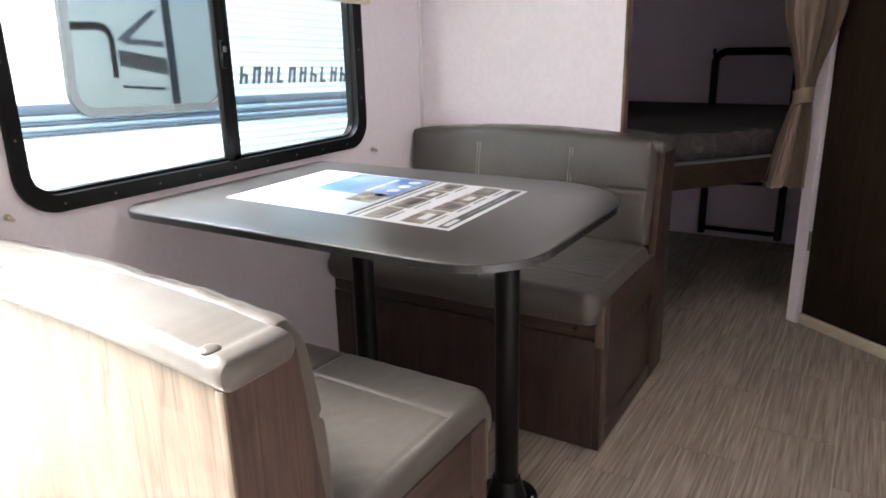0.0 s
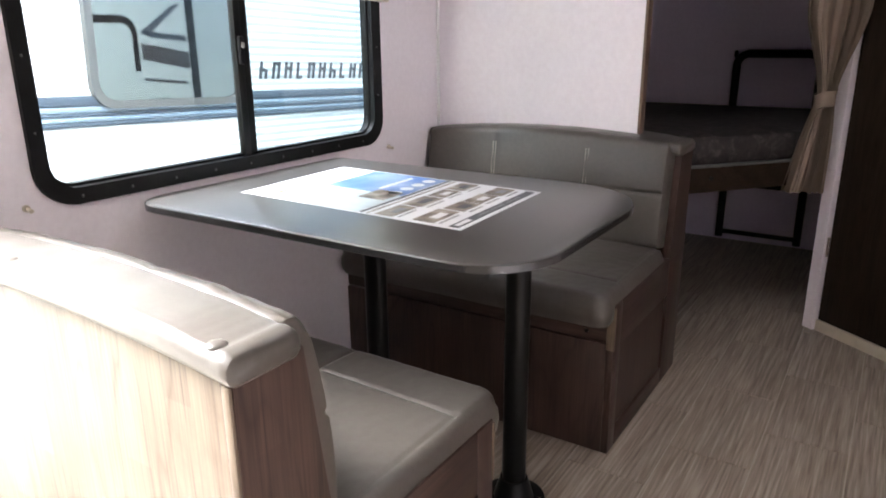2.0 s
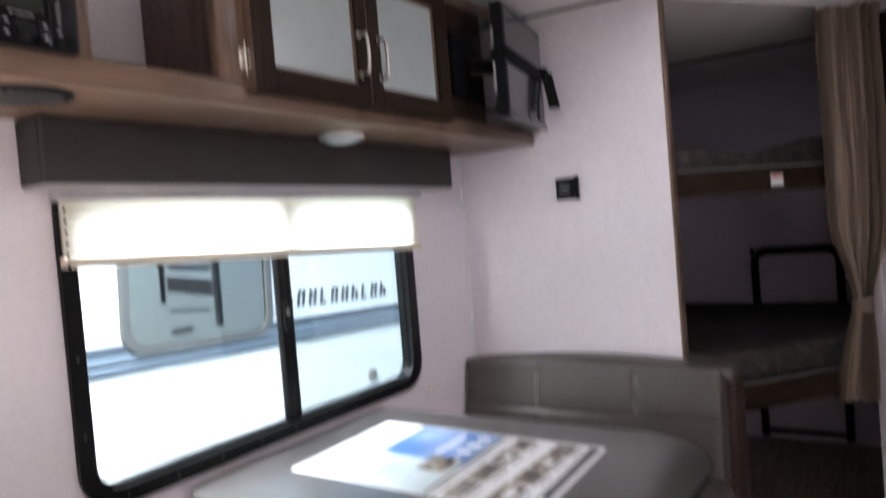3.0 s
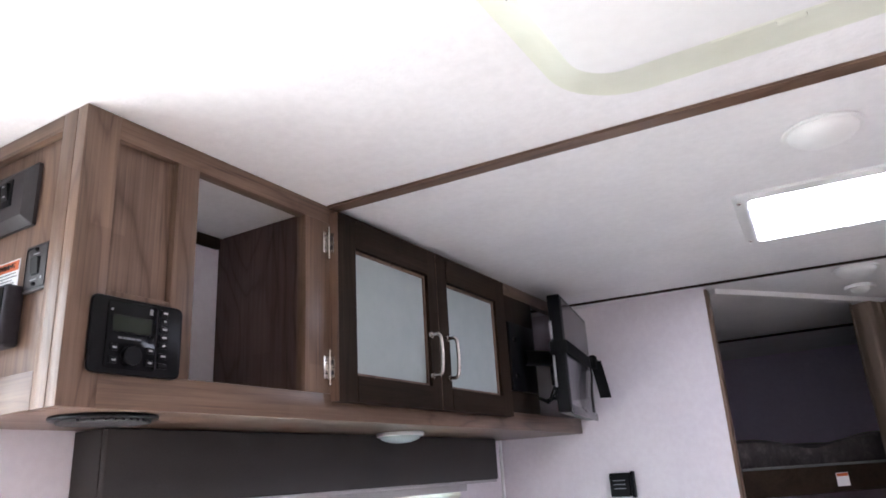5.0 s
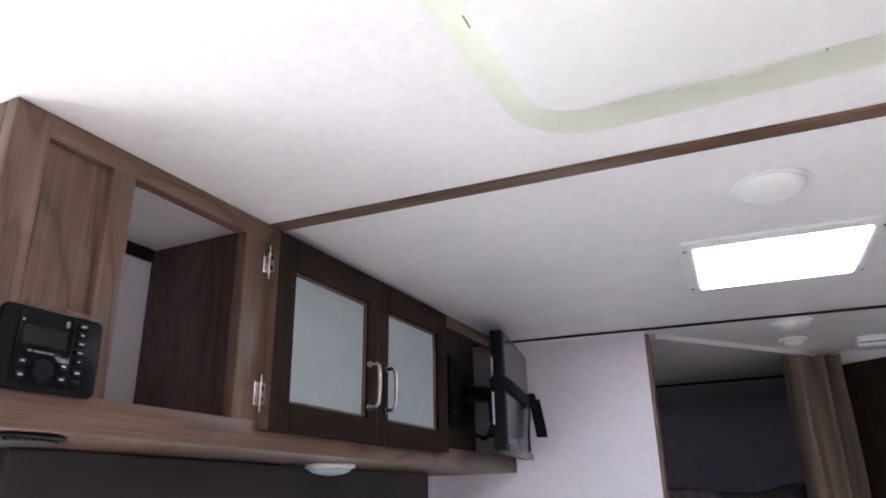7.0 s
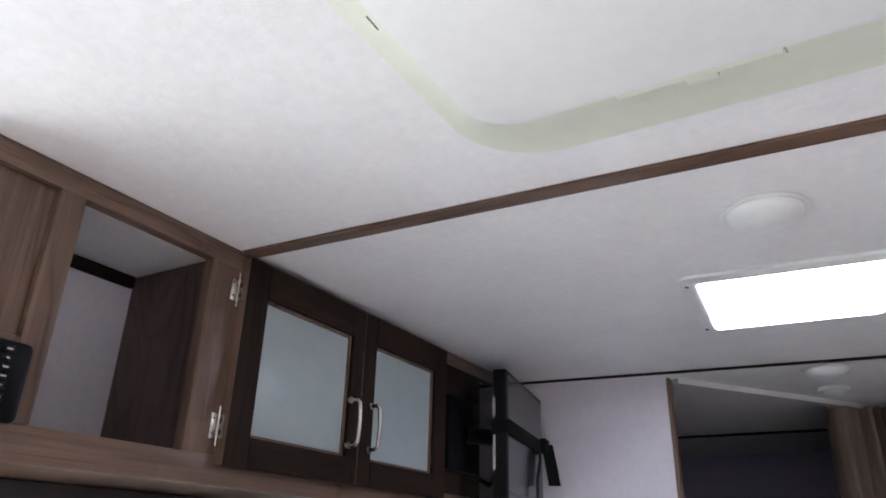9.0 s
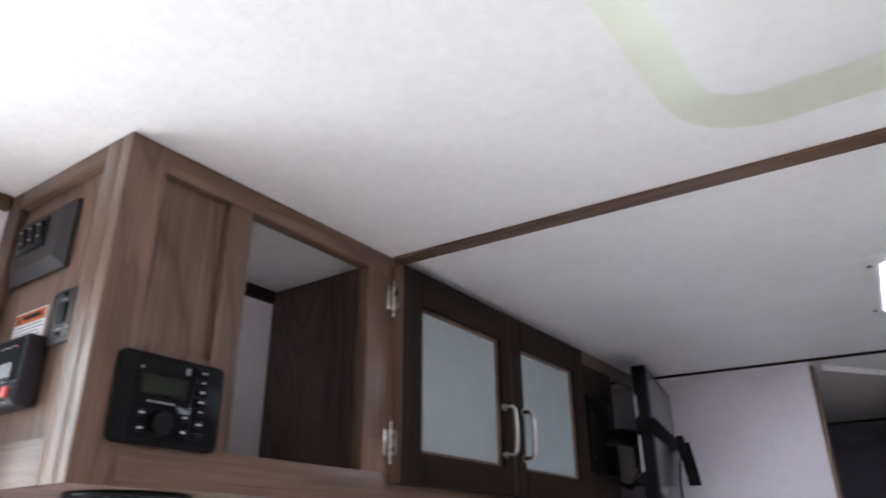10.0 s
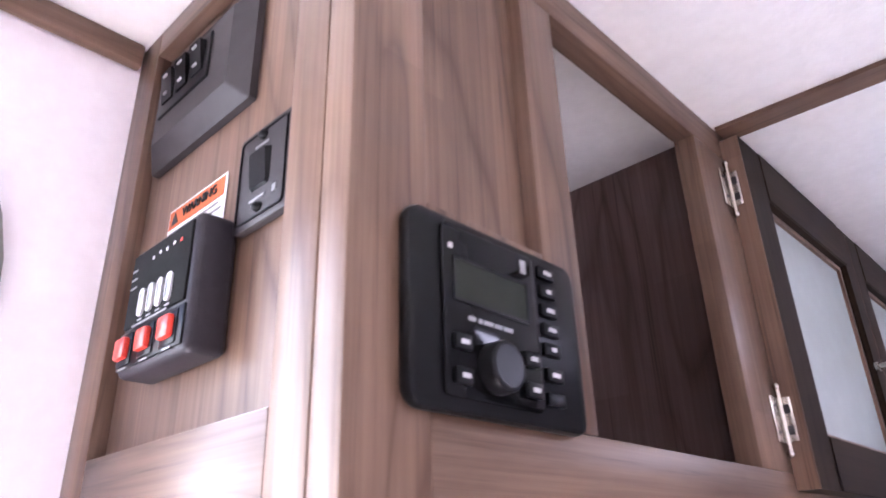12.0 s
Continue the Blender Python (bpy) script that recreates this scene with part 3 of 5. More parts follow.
def bench(front, yf, yb, label):
    """A dinette bench. front: the way it faces; yf the base's front, yb the outside of its back."""
    t = thing("dinette_bench", ((BX0 + BX1) / 2, (yf + yb) / 2, 0), label, "bench", "dinette benches")
    s = front
    ylo, yhi = min(yf, yb), max(yf, yb)
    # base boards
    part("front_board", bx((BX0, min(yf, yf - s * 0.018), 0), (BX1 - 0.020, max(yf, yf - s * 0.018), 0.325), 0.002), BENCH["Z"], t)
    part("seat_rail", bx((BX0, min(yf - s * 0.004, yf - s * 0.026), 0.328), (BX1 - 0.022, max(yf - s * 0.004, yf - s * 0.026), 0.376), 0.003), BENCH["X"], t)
    yr_ = yf - s * 0.004
    part("bolt_cap", rod((-0.315, yr_, 0.352), (-0.315, yr_ + s * 0.003, 0.352), 0.006, 14), BLACK, t)
    # side: stiles, rails and a sunk panel
    x0, x1 = BX1 - 0.020, BX1
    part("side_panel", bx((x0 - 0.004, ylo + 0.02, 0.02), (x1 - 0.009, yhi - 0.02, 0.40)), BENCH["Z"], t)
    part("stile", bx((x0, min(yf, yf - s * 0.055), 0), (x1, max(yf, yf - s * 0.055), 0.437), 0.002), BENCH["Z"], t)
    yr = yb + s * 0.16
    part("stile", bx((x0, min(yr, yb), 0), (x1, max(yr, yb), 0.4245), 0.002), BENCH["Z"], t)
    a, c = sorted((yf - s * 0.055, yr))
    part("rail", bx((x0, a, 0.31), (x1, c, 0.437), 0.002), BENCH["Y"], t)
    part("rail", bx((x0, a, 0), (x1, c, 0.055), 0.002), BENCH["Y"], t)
    part("edge_strip", bx((x0 - 0.001, min(yf + s * 0.003, yf - s * 0.004), 0.31), (x1 + 0.002, max(yf + s * 0.003, yf - s * 0.004), 0.43), 0.001), PALE, t, "worn pale edge strip")
    # end of the back, leaning: wide at the foot
    yo = yb
    wide = 0.0 if s > 0 else 0.025
    prof = [(yo, 0.425), (yo, 0.765), (yo + s * (0.105 + wide), 0.765), (yo + s * (0.150 + wide), 0.425)]
    if s < 0:
        prof = prof[::-1]
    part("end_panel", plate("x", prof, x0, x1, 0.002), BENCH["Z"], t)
    # outer back board
    k = bmesh.new()
    n = 24
    lo = [k.verts.new((BX0 + (BX1 - 0.02 - BX0) * i / n, yo + s * 0.004, 0)) for i in range(n + 1)]
    hi = [k.verts.new((v.co.x, v.co.y, 0.766 + arch(v.co.x))) for v in lo]
    lo2 = [k.verts.new((v.co.x, yo + s * 0.022, 0)) for v in lo]
    hi2 = [k.verts.new((v.co.x, yo + s * 0.022, v.co.z)) for v in hi]
    for i in range(n):
        k.faces.new((lo[i], lo[i + 1], hi[i + 1], hi[i]))
        k.faces.new((lo2[i], lo2[i + 1], hi2[i + 1], hi2[i]))
        k.faces.new((hi[i], hi[i + 1], hi2[i + 1], hi2[i]))
        k.faces.new((lo[i], lo[i + 1], lo2[i + 1], lo2[i]))
    for i in (0, n):
        k.faces.new((lo[i], hi[i], hi2[i], lo2[i]))
    part("back_board", k, PALE, t, "pale wood-grain back board", smooth=False)
    part("back_corner_strip", bx((BX1 - 0.016, min(yo - s * 0.004, yo + s * 0.005), 0.0), (BX1 - 0.002, max(yo - s * 0.004, yo + s * 0.005), 0.758), 0.003), PALE, t)
    # padded back and the roll over its top
    deep = 0.140 if s > 0 else 0.185      # the bench on the partition has the thicker back
    fr = yb + s * deep
    if s > 0:
        bc = back_cushion(fr, yb + s * 0.092, 0.47, 0.788, -1, 0.012)
    else:
        bc = back_cushion(fr, yb + s * 0.060, 0.47, 0.790, 1, 0.010)
    cush = part("back_cushion", bc, VINYL, t)
    secs = []
    n = 180
    for i in range(n + 1):
        x = BX0 + 0.006 + (BX1 + 0.006 - BX0 - 0.006) * i / n
        z = 0.775 + arch(min(x, BX1))
        e = min(1.0, (n - i) / 2.0)
        q = 0.009 * (1 - math.sqrt(max(0.0, 1 - (1 - e) ** 2)))
        near_end = math.exp(-((BX1 - x) / 0.07) ** 2)
        wob = 0.0018 * noise.noise((x * 16, s * 3, 0)) + 0.0030 * near_end * noise.noise((x * 70, s * 3, 4))
        ya, yb2 = yb - s * 0.008, yb + s * (deep - (0.038 if s > 0 else 0.020))
        pts = rr(min(ya, yb2) + q, z - 0.020 + q * 0.6, max(ya, yb2) - q, z + 0.015 - q + wob, 0.015 - 0.6 * q, 7)
        secs.append([(x, y, zz + 0.006 * math.sin(math.pi * max(0, min(1, (y - min(ya, yb2)) / abs(yb2 - ya)))) * (zz > z)) for y, zz in pts])
    roll = part("top_roll", loft(secs), VINYL, t)
    for x in (-0.262, -0.681, -1.10):
        part("button", dome((x - 0.008, yb + s * 0.012, 0.790 + arch(x)), 0.0125, 0.006), VINYL, roll, "vinyl-covered button")
    # seat
    sa, sb = sorted((yf + s * 0.052, fr - s * 0.004))
    st = part("seat_cushion", seat(sa, sb, s), VINYL, t)
    yA, yB = (sb - 0.135, sa + 0.02) if s > 0 else (sa + 0.135, sb - 0.02)
    for dx in (-0.004, 0.004):
        stitches(st, ((-0.59 + dx, (sb - 0.02) if s > 0 else (sa + 0.02), 0.474), (-0.59 + dx, yA, 0.476)))
    for xx in (-0.857, -0.52):
        for dx in (-0.005, 0.005):
            stitches(cush, ((xx + dx, fr + s * 0.0178, 0.655), (xx + dx, fr - s * 0.0005, 0.768)), r=0.0011)
    return t


bench(1, 1.640, 1.070, "padded taupe vinyl dinette bench with wood-grain base, near the entry")
bench(-1, 2.295, 2.950, "padded taupe vinyl dinette bench with wood-grain base, against the partition")


def dinette_table():
    t = thing("dinette_table", (-0.62, 1.95, 0), "charcoal laminate dinette table on black pedestal legs", "table")
    out = rr(-1.146, 1.558, -0.147, 2.272, (0.09, 0.15, 0.22, 0.03), 14)
    part("tabletop", plate("z", out, 0.738, 0.755, 0.004), TABLE, t)
    cx, cy = -0.6465, 1.915
    o2 = [(cx + (x - cx) * 1.004, cy + (y - cy) * 1.005) for x, y in out]
    i2 = [(cx + (x - cx) * 0.998, cy + (y - cy) * 0.998) for x, y in out]
    part("edge_moulding", ring("z", o2, i2, 0.7385, 0.7515), TEDGE, t, "glossy grey edge moulding")
    for x, y in ((-0.365, 1.985), (-0.778, 1.985)):
        leg = part("leg", rod((x, y, 0.02), (x, y, 0.73), 0.029, 28), BLACKMETAL, t, "black steel pedestal leg")
        part("floor_flange", rod((x, y, 0.0), (x, y, 0.012), 0.078, 32, bev=0.003), BLACKMETAL, leg)
        part("socket", rod((x, y, 0.012), (x, y, 0.065), 0.050, 28, 0.034), BLACKMETAL, leg)
        part("top_flange", rod((x, y, 0.715), (x, y, 0.7378), 0.078, 28), BLACKMETAL, leg)
        for a in range(20, 380, 60):
            part("screw", dome((x + 0.064 * math.cos(radians(a)), y + 0.064 * math.sin(radians(a)), 0.012), 0.005, 0.003), CHROME, leg)


dinette_table()


def sales_sheet():
    """A printed sheet on the table: white paper with a lake photo, six room photos and bars of print."""
    z = 0.7552
    t = thing("printed_sheet", (-0.70, 1.96, z), "glossy printed sales sheet with photos lying on the table", "leaflet")
    A, B, C = Vector((-0.363, 1.730, 0)), Vector((-0.378, 2.120, 0)), Vector((-0.996, 1.755, 0))
    u, v = B - A, C - A

    def sheet(a0, b0, a1, b1, h, nm, mat, lab=""):
        k = bmesh.new()
        pts = [A + u * a + v * c for a, c in ((a0, b0), (a1, b0), (a1, b1), (a0, b1))]
        k = plate("z", [(p.x, p.y) for p in pts], z + h - 0.0004, z + h, bm=k)
        part(nm, k, mat, t, lab, smooth=False)

    sheet(0, 0, 1, 1, 0.0005, "paper", PAPER)
    sheet(0.03, 0.018, 0.97, 0.055, 0.0010, "footer_bar", LETTER)
    sheet(0.06, 0.027, 0.20, 0.046, 0.0014, "print_bar", PAPER)
    for a0, a1 in ((0.30, 0.42), (0.44, 0.60), (0.63, 0.80)):
        sheet(a0, 0.033, a1, 0.039, 0.0014, "print_bar", GREYPRINT)
    for i, (a, w, c0, h, mt, dt) in enumerate((
            (0.04, 0.27, 0.115, 0.085, 0, 0), (0.33, 0.20, 0.105, 0.085, 1, 1), (0.54, 0.22, 0.11, 0.075, 2, 0), (0.77, 0.20, 0.10, 0.08, 1, 2),
            (0.03, 0.24, 0.275, 0.075, 2, 2), (0.29, 0.24, 0.265, 0.085, 0, 1), (0.55, 0.20, 0.27, 0.075, 1, 0), (0.77, 0.20, 0.265, 0.08, 2, 1))):
        sheet(a, c0, a + w, c0 + h, 0.0010, "room_photo", PHOTO_ROOM[mt])
        sheet(a + 0.3 * w, c0 + 0.2 * h, a + 0.75 * w, c0 + 0.6 * h, 0.0014, "photo_detail", (PAPER, LETTER, GREYPRINT)[dt])
        sheet(a + 0.05 * w, c0 - 0.022, a + 0.8 * w, c0 - 0.014, 0.0010, "print_bar", GREYPRINT)
    sheet(0.02, 0.375, 0.98, 0.385, 0.0010, "rule_line", PHOTO_ROOM[1])
    sheet(0.02, 0.40, 0.98, 0.415, 0.0010, "rule_line", LETTER)
    sheet(0.45, 0.42, 0.98, 0.80, 0.0010, "lake_photo", PHOTO_SKY)
    sheet(0.02, 0.42, 0.45, 0.72, 0.0010, "lake_photo", PHOTO_PALE)
    sheet(0.30, 0.44, 0.52, 0.56, 0.0014, "photo_detail", PHOTO_ROOM[2])
    for i in range(4):
        a, c = 0.50 + 0.13 * i, 0.475
        k = rod(A + u * a + v * c + Vector((0, 0, z + 0.0008)), A + u * a + v * c + Vector((0, 0, z + 0.0014)), 0.017, 18)
        part("round_badge", k, PAPER, t)
    sheet(0.55, 0.56, 0.92, 0.58, 0.0014, "print_bar", PAPER)
    sheet(0.45, 0.84, 0.80, 0.86, 0.0010, "print_bar", GREYPRINT)
    sheet(0.10, 0.86, 0.35, 0.88, 0.0010, "print_bar", ORANGE)


sales_sheet()

for y, z in ((1.335, 0.783), (2.540, 0.752)):
    h = thing("tie_hook", (WX, y, z), "small beige plastic hold-down hook on the wall", "hook", "blind hold-downs")
    part("base", rod((WX, y, z), (WX + 0.006, y, z), 0.007, 14), BEIGE, h)
    part("peg", rod((WX + 0.006, y, z), (WX + 0.022, y, z - 0.004), 0.003, 10, 0.0045), BEIGE, h)

# ---- window valance and shade ----
val = thing("window_valance", (WX, 1.99, 1.41), "charcoal upholstered box valance above the window", "valance")
part("front_board", bx((-1.075, 1.305, 1.412), (-1.060, 2.655, 1.534), 0.004), VALANCE, val)
for y in (1.305, 2.640):
    part("return_board", bx((WX, y, 1.412), (-1.075, y + 0.015, 1.534), 0.003), VALANCE, val)
part("lower_lip", bx((WX + 0.001, 1.308, 1.404), (-1.064, 2.652, 1.4115), 0.002), LILAC, val, "pale underside board")
part("head_rail", bx((-1.135, 1.345, 1.384), (-1.098, 2.52, 1.4035), 0.003), LILAC, val, "pale head rail")

shade = thing("pleated_shade", (-1.11, 1.93, 1.23), "cream pleated window shade, mostly raised, glowing with daylight", "blind")
k = bmesh.new()
n = 14
rows = []
for i in range(n + 1):
    f = i / n
    x = -1.116 + (0.006 if i % 2 else -0.003)
    zl, zr = 1.386 - f * 0.109, 1.386 - f * 0.151
    rows.append([k.verts.new((x, 1.352 + (2.502 - 1.352) * c / 6, zl + (zr - zl) * c / 6)) for c in range(7)])
for a, c in zip(rows, rows[1:]):
    for i in range(6):
        k.faces.new((a[i], a[i + 1], c[i + 1], c[i]))
part("pleats", k, SHADE, shade, smooth=False)
k = bx((-1.126, 1.350, -0.010), (-1.100, 2.504, 0.010), 0.003)
for v in k.verts:
    v.co.z += 1.267 - 0.042 * (v.co.y - 1.35) / 1.154
part("bottom_rail", k, CREAM, shade, "cream bottom rail")
for i in range(6):
    part("cord_bead", dome((-1.085, 1.345, 1.365 - 0.021 * i), 0.003, 0.004), BLACK, shade)

# ---- overhead cabinet ----
CX, CY0, CB = -0.842, 1.087, 1.536
cab = thing("overhead_cabinet", (-0.99, 1.97, CB), "walnut-laminate overhead cabinet with frosted glass doors and an open cubby", "cabinet")
FT = 0.022


def face(y0, z0, y1, z1, ax, nm="face_rail", lab=""):
    part(nm, bx((CX - FT, y0, z0), (CX, y1, z1), 0.001), WOOD[ax], cab, lab)


ZT = CZ - 0.001
face(CY0, CB, 1.139, ZT, "Z", "corner_stile")
face(1.139, CB, 2.855, 1.583, "Y", "bottom_rail")
face(1.139, 1.911, 2.855, ZT, "Y", "top_rail")
face(1.240, 1.583, 1.280, 1.911, "Z", "stile")
face(1.139, 1.583, 1.240, 1.690, "Z", "lower_panel")
part("sunk_panel", bx((CX - FT - 0.004, 1.139, 1.690), (CX - 0.012, 1.240, 1.911)), WOOD["Z"], cab)
face(1.526, 1.583, 1.61, 1.911, "Z", "stile")
# same face wood as the other stiles; espresso tone stands for weaker light
part("stile", bx((CX - FT, 2.27, 1.583), (CX, 2.530, 1.911), 0.001), DARK["Z"], cab, "stile behind the television, darkened for the falling light")
part("floor_board", bx((WX + 0.001, CY0 + 0.018, CB), (CX - FT, 2.855, CB + 0.016)), WOOD["Y"], cab)
part("cubby_floor", bx((WX + 0.002, 1.277, 1.566), (CX - FT, 1.587, 1.582)), WOOD["Y"], cab)
part("divider", bx((WX + 0.002, 1.588, CB + 0.016), (CX - FT, 1.602, ZT)), DIVIDER, cab, "wood-grain divider toned plum-brown for cubby shade")
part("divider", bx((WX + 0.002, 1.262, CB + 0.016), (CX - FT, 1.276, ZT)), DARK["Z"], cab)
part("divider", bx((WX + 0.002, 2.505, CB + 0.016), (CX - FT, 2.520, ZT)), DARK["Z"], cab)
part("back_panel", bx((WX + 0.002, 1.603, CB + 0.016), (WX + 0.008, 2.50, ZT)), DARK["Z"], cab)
# end panel facing the entry: frame and sunk board
part("end_stile", bx((-0.897, CY0, CB), (CX - FT - 0.001, CY0 + 0.018, ZT), 0.001), WOOD["Z"], cab)
part("end_stile", bx((WX + 0.001, CY0, CB), (-1.112, CY0 + 0.018, ZT), 0.001), WOOD["Z"], cab)
part("end_rail", bx((-1.112, CY0, CB), (-0.897, CY0 + 0.018, 1.585), 0.001), WOOD["X"], cab)
part("end_rail", bx((-1.112, CY0, 1.920), (-0.897, CY0 + 0.018, ZT), 0.001), WOOD["X"], cab)
part("end_board", bx((-1.12, CY0 + 0.012, 1.575), (-0.885, CY0 + 0.022, 1.93)), WOOD["Z"], cab)


def cab_door(y0, y1, g0, g1, hy):
    d = part("door", ring("x", rr(y0, 1.568, y1, 1.931, 0.001, 1), rr(g0 - 0.003, 1.618 , g1 + 0.003, 1.869, 0.001, 1), CX + 0.001, CX + 0.021), DARK["Z"], cab, "dark framed door with frosted glass", smooth=False)
    part("door_rail", bx((CX + 0.0215, g0 - 0.003, 1.569), (CX + 0.0225, g1 + 0.003, 1.617)), DARK["Y"], d)
    part("door_rail", bx((CX + 0.0215, g0 - 0.003, 1.870), (CX + 0.0225, g1 + 0.003, 1.930)), DARK["Y"], d)
    part("edge", bx((CX + 0.001, y0 - 0.0015, 1.568), (CX + 0.021, y0 - 0.0005, 1.931)), WOOD["Z"], d)
    part("bead", ring("x", rr(g0 - 0.003, 1.618 , g1 + 0.003, 1.869, 0.001, 1), rr(g0 + 0.003, 1.624, g1 - 0.003, 1.863 , 0.001, 1), CX + 0.004, CX + 0.013), WOOD["Z"], d, smooth=False)
    part("pane", bx((CX + 0.005, g0 - 0.002, 1.618 ), (CX + 0.009, g1 + 0.002, 1.869)), FROST, d, "frosted glass pane", smooth=False)
    xs = CX + 0.021
    pts = [(xs, hy, 1.640), (xs + 0.020, hy, 1.640), (xs + 0.026, hy, 1.646), (xs + 0.028, hy, 1.66), (xs + 0.029, hy, 1.685), (xs + 0.028, hy, 1.71), (xs + 0.026, hy, 1.725), (xs + 0.020, hy, 1.731), (xs, hy, 1.731)]
    h = part("handle", tube(pts, 0.0042, 12), CHROME, d, "brushed nickel bow handle")
    for z in (1.640, 1.731):
        part("foot", rod((xs, hy, z), (xs + 0.004, hy, z), 0.007, 14), CHROME, h)
    return d


cab_door(1.593, 1.948, 1.650, 1.908, 1.912)
cab_door(1.951, 2.305, 1.998, 2.247, 1.982)
for z in (1.845, 1.605):
    h = part("hinge", bx((CX, 1.572, z + 0.003), (CX + 0.0025, 1.588, z + 0.045), 0.001), CHROME, cab, "nickel face-frame hinge")
    part("leaf", bx((CX + 0.003, 1.5885, z + 0.004), (CX + 0.0135, 1.5912, z + 0.044), 0.001), CHROME, h)
    for q in (0.010, 0.029):
        part("slot", bx((CX + 0.0065, 1.5878, z + q), (CX + 0.0115, 1.5884, z + q + 0.008)), BROWNPLATE, h, smooth=False)
    part("pin", rod((CX + 0.0045, 1.5865, z - 0.004), (CX + 0.0045, 1.5865, z + 0.052), 0.0026, 12), CHROME, h)
    for q in (-0.006, 0.054):
        part("finial", dome((CX + 0.0045, 1.5865, z + q), 0.0034, 0.0042, seg=12), CHROME, h)
    for q in (0.012, 0.036):
        part("screw", dome((CX + 0.0025, 1.577, z + q), 0.0025, 0.0012), BROWNPLATE, h)

# light and speaker grille under the cabinet
p = thing("puck_light", (-0.995, 2.03, CB), "round white puck light under the cabinet, unlit", "light")
part("rim", rod((-0.995, 2.03, CB - 0.010), (-0.995, 2.03, CB - 0.0005), 0.058, 36, bev=0.002), WHITE, p)
part("lens", dome((-0.995, 2.03, CB - 0.008), 0.052, 0.018), FROST, p)
g = thing("speaker_grille", (-0.94, 1.22, CB), "black speaker grille under the cabinet", "speaker")
part("rim", rod((-0.935, 1.215, CB - 0.006), (-0.935, 1.215, CB - 0.0005), 0.072, 36, bev=0.002), BLACK, g)
for i in range(-5, 6):
    w = math.sqrt(max(0, 0.060 ** 2 - (i * 0.011) ** 2))
    part("slat", bx((-0.935 - w, 1.215 + i * 0.011 - 0.003, CB - 0.010), (-0.935 + w, 1.215 + i * 0.011 + 0.003, CB - 0.006), 0.001), BROWNPLATE, g)


def radio():
    t = thing("radio_unit", (CX, 1.193, 1.63), "black flush-mounted radio with display and round knob", "radio")
    y0, y1, z0, z1 = 1.117, 1.257, 1.579, 1.681
    f = CX + 0.0090
    part("housing", plate("x", rr(y0, z0, y1, z1, 0.010, 5), CX + 0.0005, f, 0.003), BLACK, t)
    part("fascia", plate("x", rr(1.138, 1.586, 1.212, 1.675, 0.003, 3), f, f + 0.0022, 0.0008), GLOSSBLACK, t)
    part("trim_line", bx((f, 1.2135, 1.590), (f + 0.0012, 1.2143, 1.672)), CASE, t, smooth=False)
    part("display", bx((f + 0.0023, 1.146, 1.635), (f + 0.0028, 1.203, 1.656)), LCD, t, smooth=False)
    part("display_frame", ring("x", rr(1.1445, 1.6335, 1.2045, 1.6575, 0.001, 2), rr(1.146, 1.635, 1.203, 1.656, 0.001, 2), f + 0.0023, f + 0.0032), BLACK, t)
    for ya, w in ((1.155, 0.0055), (1.1625, 0.003), (1.1665, 0.0075), (1.1750, 0.006), (1.1820, 0.0075)):
        part("name_bar", bx((f + 0.0023, ya, 1.6252), (f + 0.0026, ya + w, 1.6276)), GREYPRINT, t, smooth=False)
    kc = (1.1735, 1.6035)
    kn = part("knob", rod((f + 0.002, *kc), (f + 0.0115, *kc), 0.0135, 40, 0.0130, bev=0.0012), BLACK, t, "black knob")
    part("knob_face", rod((f + 0.0115, *kc), (f + 0.0118, *kc), 0.0108, 36), BLACK, kn)
    for yy, zz in ((1.149, 1.6125), (1.149, 1.5960), (1.203, 1.6135), (1.203, 1.5970)):
        bt = part("button", bx((f + 0.0020, yy - 0.0062, zz - 0.0042), (f + 0.0048, yy + 0.0062, zz + 0.0042), 0.001), BLACK, t)
        part("legend", bx((f + 0.0048, yy - 0.0024, zz - 0.0012), (f + 0.0051, yy + 0.0034, zz + 0.0012)), MARK, bt, smooth=False)
    for i, zz in enumerate((1.669, 1.6575, 1.646, 1.6345, 1.623, 1.6085, 1.595)):
        bt = part("button", bx((f, 1.217, zz - 0.0038), (f + 0.0030, 1.232, zz + 0.0038), 0.001), BLACK, t)
        if i < 6:
            part("legend", bx((f + 0.0030, 1.2215 + 0.0014 * (i in (1, 4)), zz - 0.0012), (f + 0.0033, 1.2285 - 0.0014 * (i in (1, 4)), zz + 0.0012)), MARK, bt, smooth=False)
    part("sensor", bx((f + 0.0023, 1.1420, 1.6610), (f + 0.0026, 1.1450, 1.6640)), MARK, t, smooth=False)
    part("port_mark", bx((f + 0.0023, 1.2000, 1.6630), (f + 0.0026, 1.2050, 1.6710)), GREYPRINT, t, smooth=False)


radio()

EY = CY0 + 0.012     # face of the sunk end board


